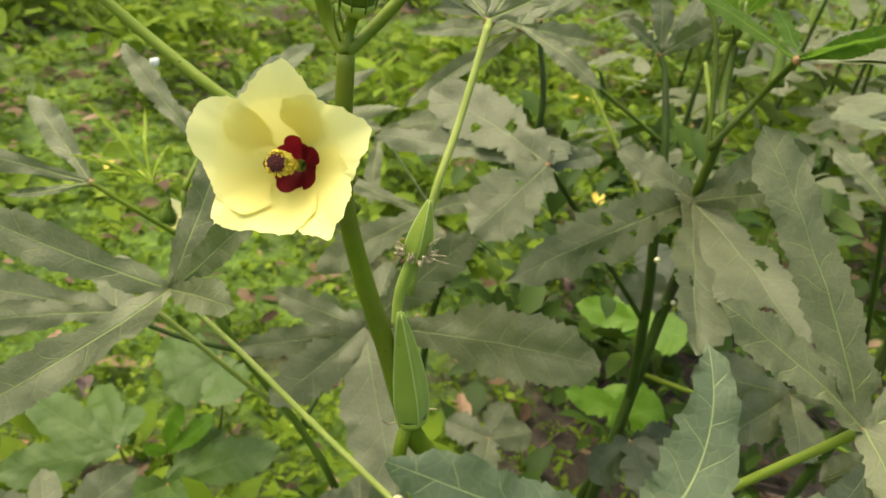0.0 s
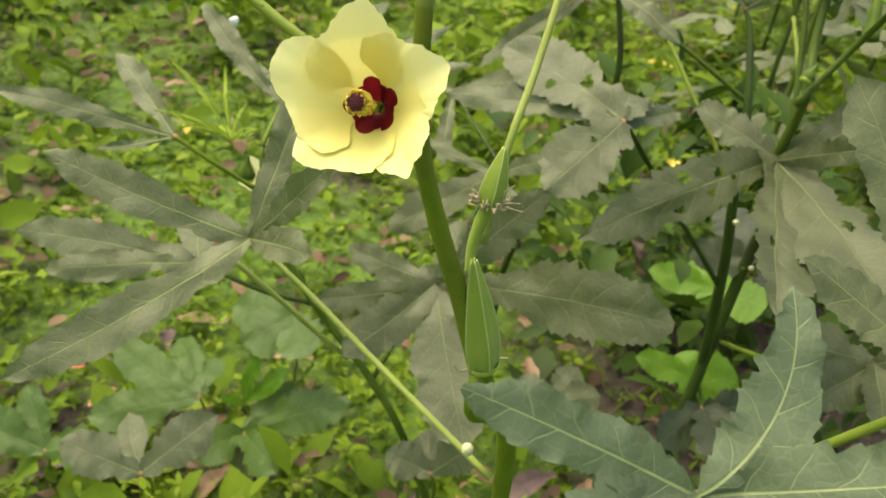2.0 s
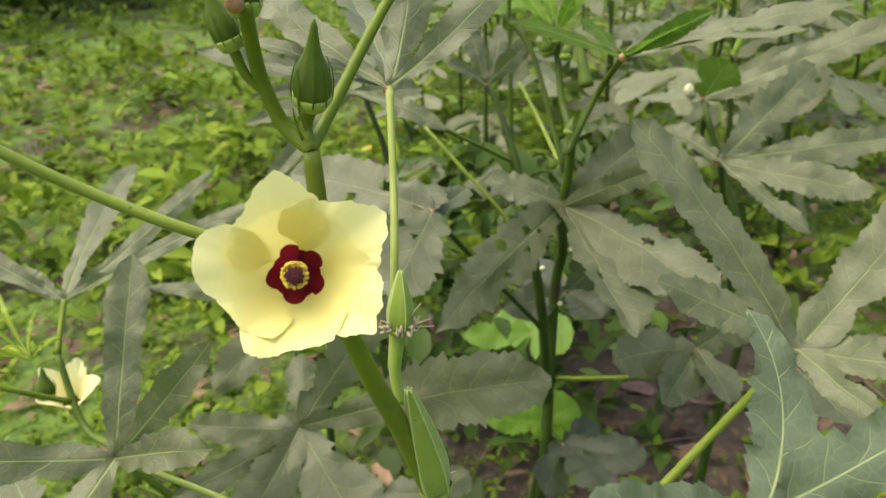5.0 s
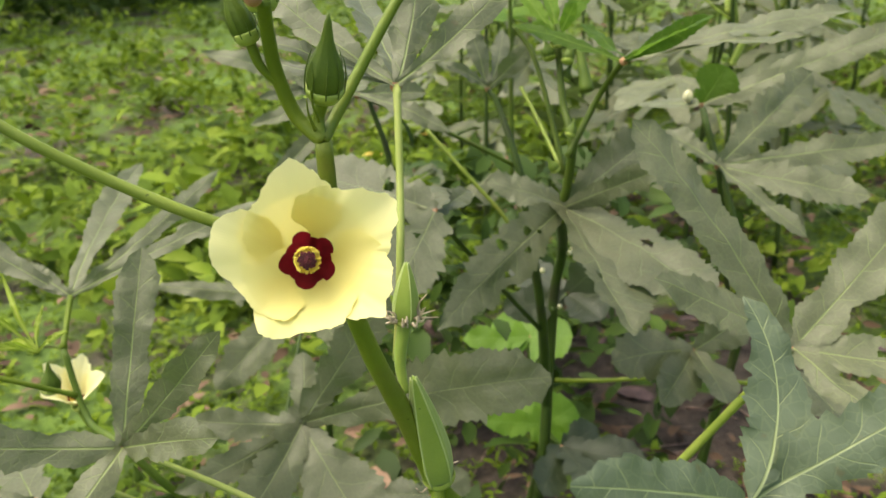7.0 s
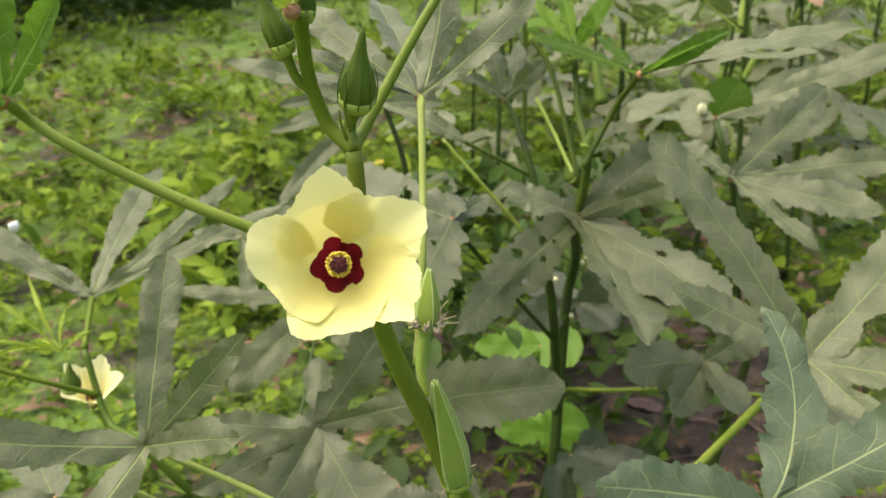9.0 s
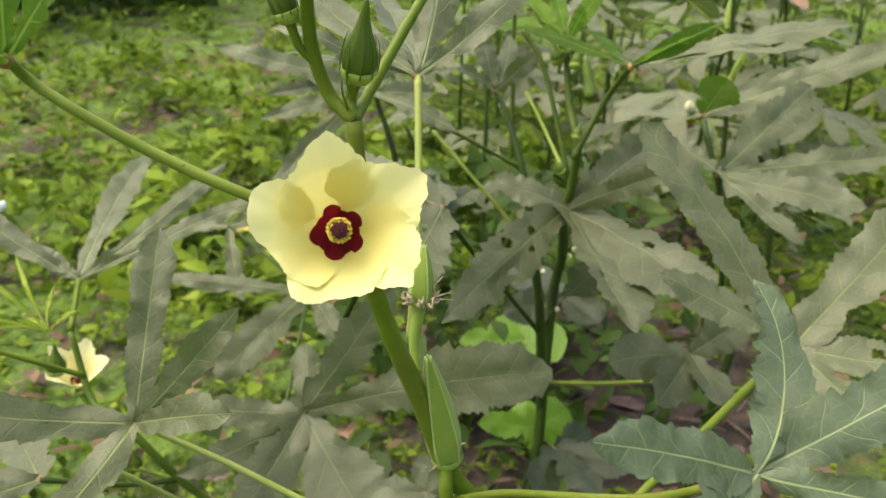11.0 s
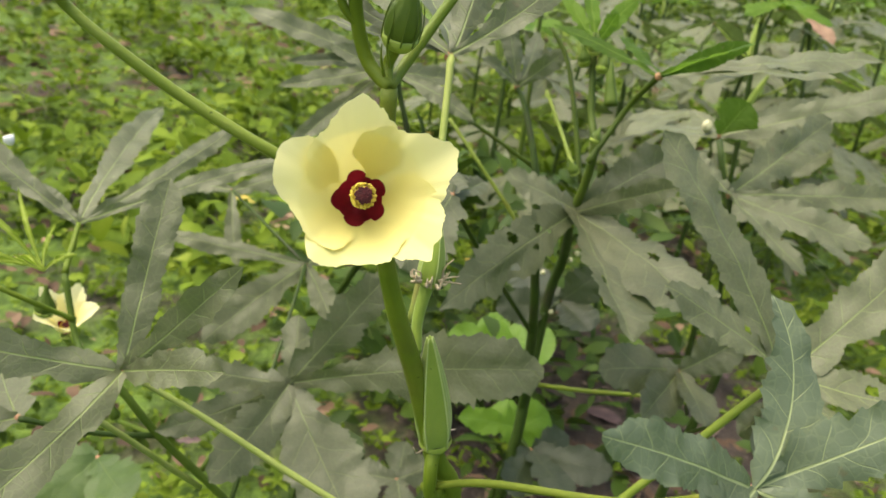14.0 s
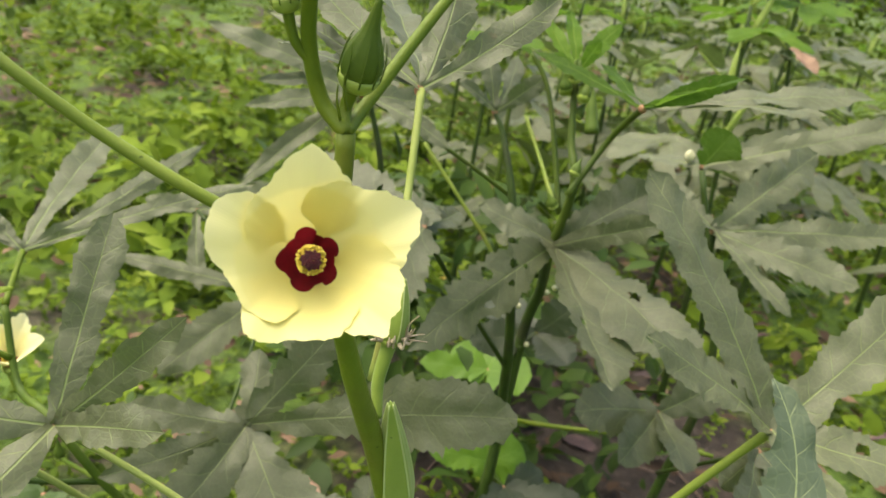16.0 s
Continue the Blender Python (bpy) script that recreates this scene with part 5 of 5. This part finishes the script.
weed((0.390, 1.021, 0.000), (0.272, 0.776, 0.276), [((0.314, 0.744, 0.285), 0.0540), ((0.237, 0.813, 0.283), 0.0483), ((0.193, 0.800, 0.276), 0.0345)], "bright yellow-green round-leaved weed under the okra", BROADWEED, 67, web=0.7)
weed((0.330, 0.848, -0.000), (0.246, 0.677, 0.220), [((0.281, 0.675, 0.239), 0.0574), ((0.219, 0.702, 0.232), 0.0451), ((0.177, 0.692, 0.231), 0.0315)], "bright green broad-leaved weed by the stem", BROADWEED, 68, web=0.7)
weed((-0.021, 0.641, 0.000), (-0.021, 0.465, 0.257), [((-0.060, 0.470, 0.269), 0.0325), ((-0.029, 0.497, 0.274), 0.0283), ((0.010, 0.465, 0.296), 0.0315)], "dark low seedling at the stem's foot", LEAF_SHADED, 69)
weed((0.132, 0.803, 0.000), (0.097, 0.641, 0.197), [((0.051, 0.662, 0.196), 0.0360), ((0.119, 0.692, 0.204), 0.0369), ((0.141, 0.649, 0.207), 0.0360), ((0.088, 0.593, 0.194), 0.0351)], "dark green seedling in the okra's shade", LEAF_SHADED, 70)


def fallen(at, length, yaw, material, label, curl=0.25, seed=1):
    """A dry leaf lying on the ground, curled along its midrib."""
    bm = bmesh.new()
    uvl = bm.loops.layers.uv.new("UVMap")
    L = length
    lobe(bm, uvl, bm.loops.layers.uv.new("Relative"), (-L / 2, 0, 0.0), (L / 2, 0, 0.0), L * 0.42, (0, 0, 1), curl * 0.5, 0.1, seed, rows=16, cols=6, jag=0.02, fold=0.35)
    lowest = min(v.co.z for v in bm.verts)
    bm.transform(Matrix.Translation((0, 0, -lowest)))
    ob = part("fallen_leaf", bm, material, None)
    x, y = at[:2]
    ob.matrix_world = pose(x, y, ground_height(x, y) + 0.001 + (at[2] if len(at) > 2 else 0), 0, 6, yaw)
    return tagged(ob, label, "fallen leaf", "fallen leaves")


fallen((-0.482, 0.692, 0.095), 0.042, 20, FALLEN_RED, "orange-red fallen leaf lying among weeds", seed=3)
fallen((-0.415, 0.651, 0.100), 0.040, 70, FALLEN_PINK, "pinkish tan fallen leaf lying on weeds", seed=4)
fallen((-0.406, 0.899, 0.020), 0.06, 10, FALLEN, "tan fallen leaf lying on the soil", seed=5)
fallen((-0.431, 0.848, 0.020), 0.06, 120, FALLEN_DARK, "dark withered leaf lying on the soil", seed=6)
fallen((-0.219, 0.671, 0.030), 0.03, 60, FALLEN_YELLOW, "yellow fallen leaf lying among weeds", seed=7)
fallen((0.488, 2.416, 0.050), 0.09, 0, FALLEN_YELLOW, "yellow fallen leaf lying on grass", seed=8)
fallen((-0.673, 2.385, 0.050), 0.06, 80, FALLEN_YELLOW, "small yellow fallen leaf on grass", seed=9)
fallen((0.048, 1.059, 0.020), 0.045, 5, FALLEN, "tan fallen leaf under the okra", seed=10)
fallen((0.346, 1.010, 0.000), 0.07, 40, FALLEN_DARK, "dark red-brown withered leaf on soil", seed=11)
fallen((0.557, 0.964, 0.000), 0.08, -40, FALLEN_DARK, "dark withered leaf on bare soil", seed=12)
rs = random.Random(77)
for i in range(150):
    y = 0.6 + 5.0 * rs.random() ** 1.4
    x = rs.uniform(-1, 1.2) * (0.35 + 0.7 * y)
    k = rs.random() if math.hypot(x - 0.55, y - 0.95) > 0.45 else 0.75
    mat, lab = (FALLEN, "curled tan fallen leaf on the ground") if k < 0.72 else (FALLEN_DARK, "dark brown fallen leaf on the ground") if k < 0.92 or y < 1.3 else (FALLEN_YELLOW, "yellowed fallen leaf on the ground")
    fallen((x, y, rs.uniform(0.015, 0.05)), rs.uniform(0.03, 0.075), rs.uniform(0, 360), mat, lab, rs.uniform(0.1, 0.5), i % 9)


def twig(a, b, r, label):
    ob = stalk("twig", [a, Vector(a).lerp(Vector(b), 0.5) + Vector((0, 0, 0.004)), b], r, r * 0.7, TWIG, None, sides=7, n=6)
    return tagged(ob, label, "twig", "twigs")


for i in range(22):
    x, y, a, L = rs.uniform(0.25, 0.95), rs.uniform(0.7, 1.25), rs.uniform(0, 6.28), rs.uniform(0.05, 0.16)
    x2, y2 = x + L * math.cos(a), y + L * math.sin(a)
    twig((x, y, ground_height(x, y) + 0.004), (x2, y2, ground_height(x2, y2) + 0.006), rs.uniform(0.0014, 0.0032), "dry pinkish-brown twig lying on bare soil")


# ---- a further okra plant behind the bloom, and leaves of the left plant deeper in ----
fp = thing("okra_plant", (0.03, 0.86, 0.0), "slender okra plant half hidden behind the bloom, rooted in soil", "okra plant", OKRA)
stalk("stem", [(0.03, 0.86, -0.02), (0.03, 0.82, 0.25), (0.091, 0.717, 0.493), (0.077, 0.728, 0.610)], 0.0055, 0.0022, STEM_SHADED, fp, "thin dark green stem")
leaf(fp, (0.077, 0.728, 0.610), [((-0.062, 0.750, 0.648), 0.0211, 0.05), ((-0.033, 0.692, 0.593), 0.0178, 0.05), ((-0.020, 0.738, 0.604), 0.0153, 0.04), ((-0.033, 0.704, 0.520), 0.0184, 0.05), ((0.126, 0.771, 0.644), 0.0194, 0.04)],
     (0, -0.7, 0.7), LEAF, None, seed=81, web=0.25)
leaf(lp, (0.001, 0.712, 0.414), [((-0.140, 0.759, 0.432), 0.0186, 0.06), ((-0.097, 0.657, 0.365), 0.0378, 0.05), ((0.020, 0.665, 0.375), 0.0248, 0.04), ((0.057, 0.742, 0.423), 0.0228, 0.04)],
     (0, -0.75, 0.66), LEAF, [(-0.080, 0.497, 0.318), (0.001, 0.712, 0.414)], 0.0018, STEM_SHADED, seed=82, web=0.3)
leaf(lp, (-0.061, 0.860, 0.438), [((0.022, 0.835, 0.475), 0.0299, 0.05), ((-0.059, 0.787, 0.379), 0.0184, 0.04), ((-0.113, 0.881, 0.442), 0.0214, 0.04)],
     (0, -0.75, 0.66), LEAF, [(0.010, 0.766, 0.389), (-0.061, 0.860, 0.438)], 0.0018, STEM_SHADED, seed=83, web=0.3)
bm = bmesh.new()
lobe(bm, bm.loops.layers.uv.new("UVMap"), bm.loops.layers.uv.new("Relative"), (0.591, 0.796, 0.684), (0.603, 0.758, 0.662), 0.022, (0, -0.9, 0.4), 0.15, 0.2, 7, rows=20, cols=6)
part("dried_leaf", bm, FALLEN, rp, "curled tan dried leaf")
cb = bmesh.new()
bmesh.ops.create_icosphere(cb, subdivisions=3, radius=0.0052)
for v in cb.verts:
    v.co *= 1 + 0.12 * math.cos(5 * math.atan2(v.co.y, v.co.x)) + 0.2 * noise.noise(v.co * 160)
cb.transform(Matrix.Translation((0.371, 0.645, 0.586)) @ Matrix.Diagonal((0.9, 0.8, 1.15, 1)))
part("blossom", cb, SCAR, rp, "small cream closed blossom")
ws = bmesh.new()
bmesh.ops.create_icosphere(ws, subdivisions=2, radius=0.0042)
for v in ws.verts:
    v.co *= 1 + 0.5 * noise.noise(v.co * 400)
ws.transform(Matrix.Translation((-0.225, 0.618, 0.559)) @ Matrix.Diagonal((1, 0.5, 0.9, 1)))
part("white_spot", ws, WHITE_SPOT, lp, "dried white bird dropping on a leaf")
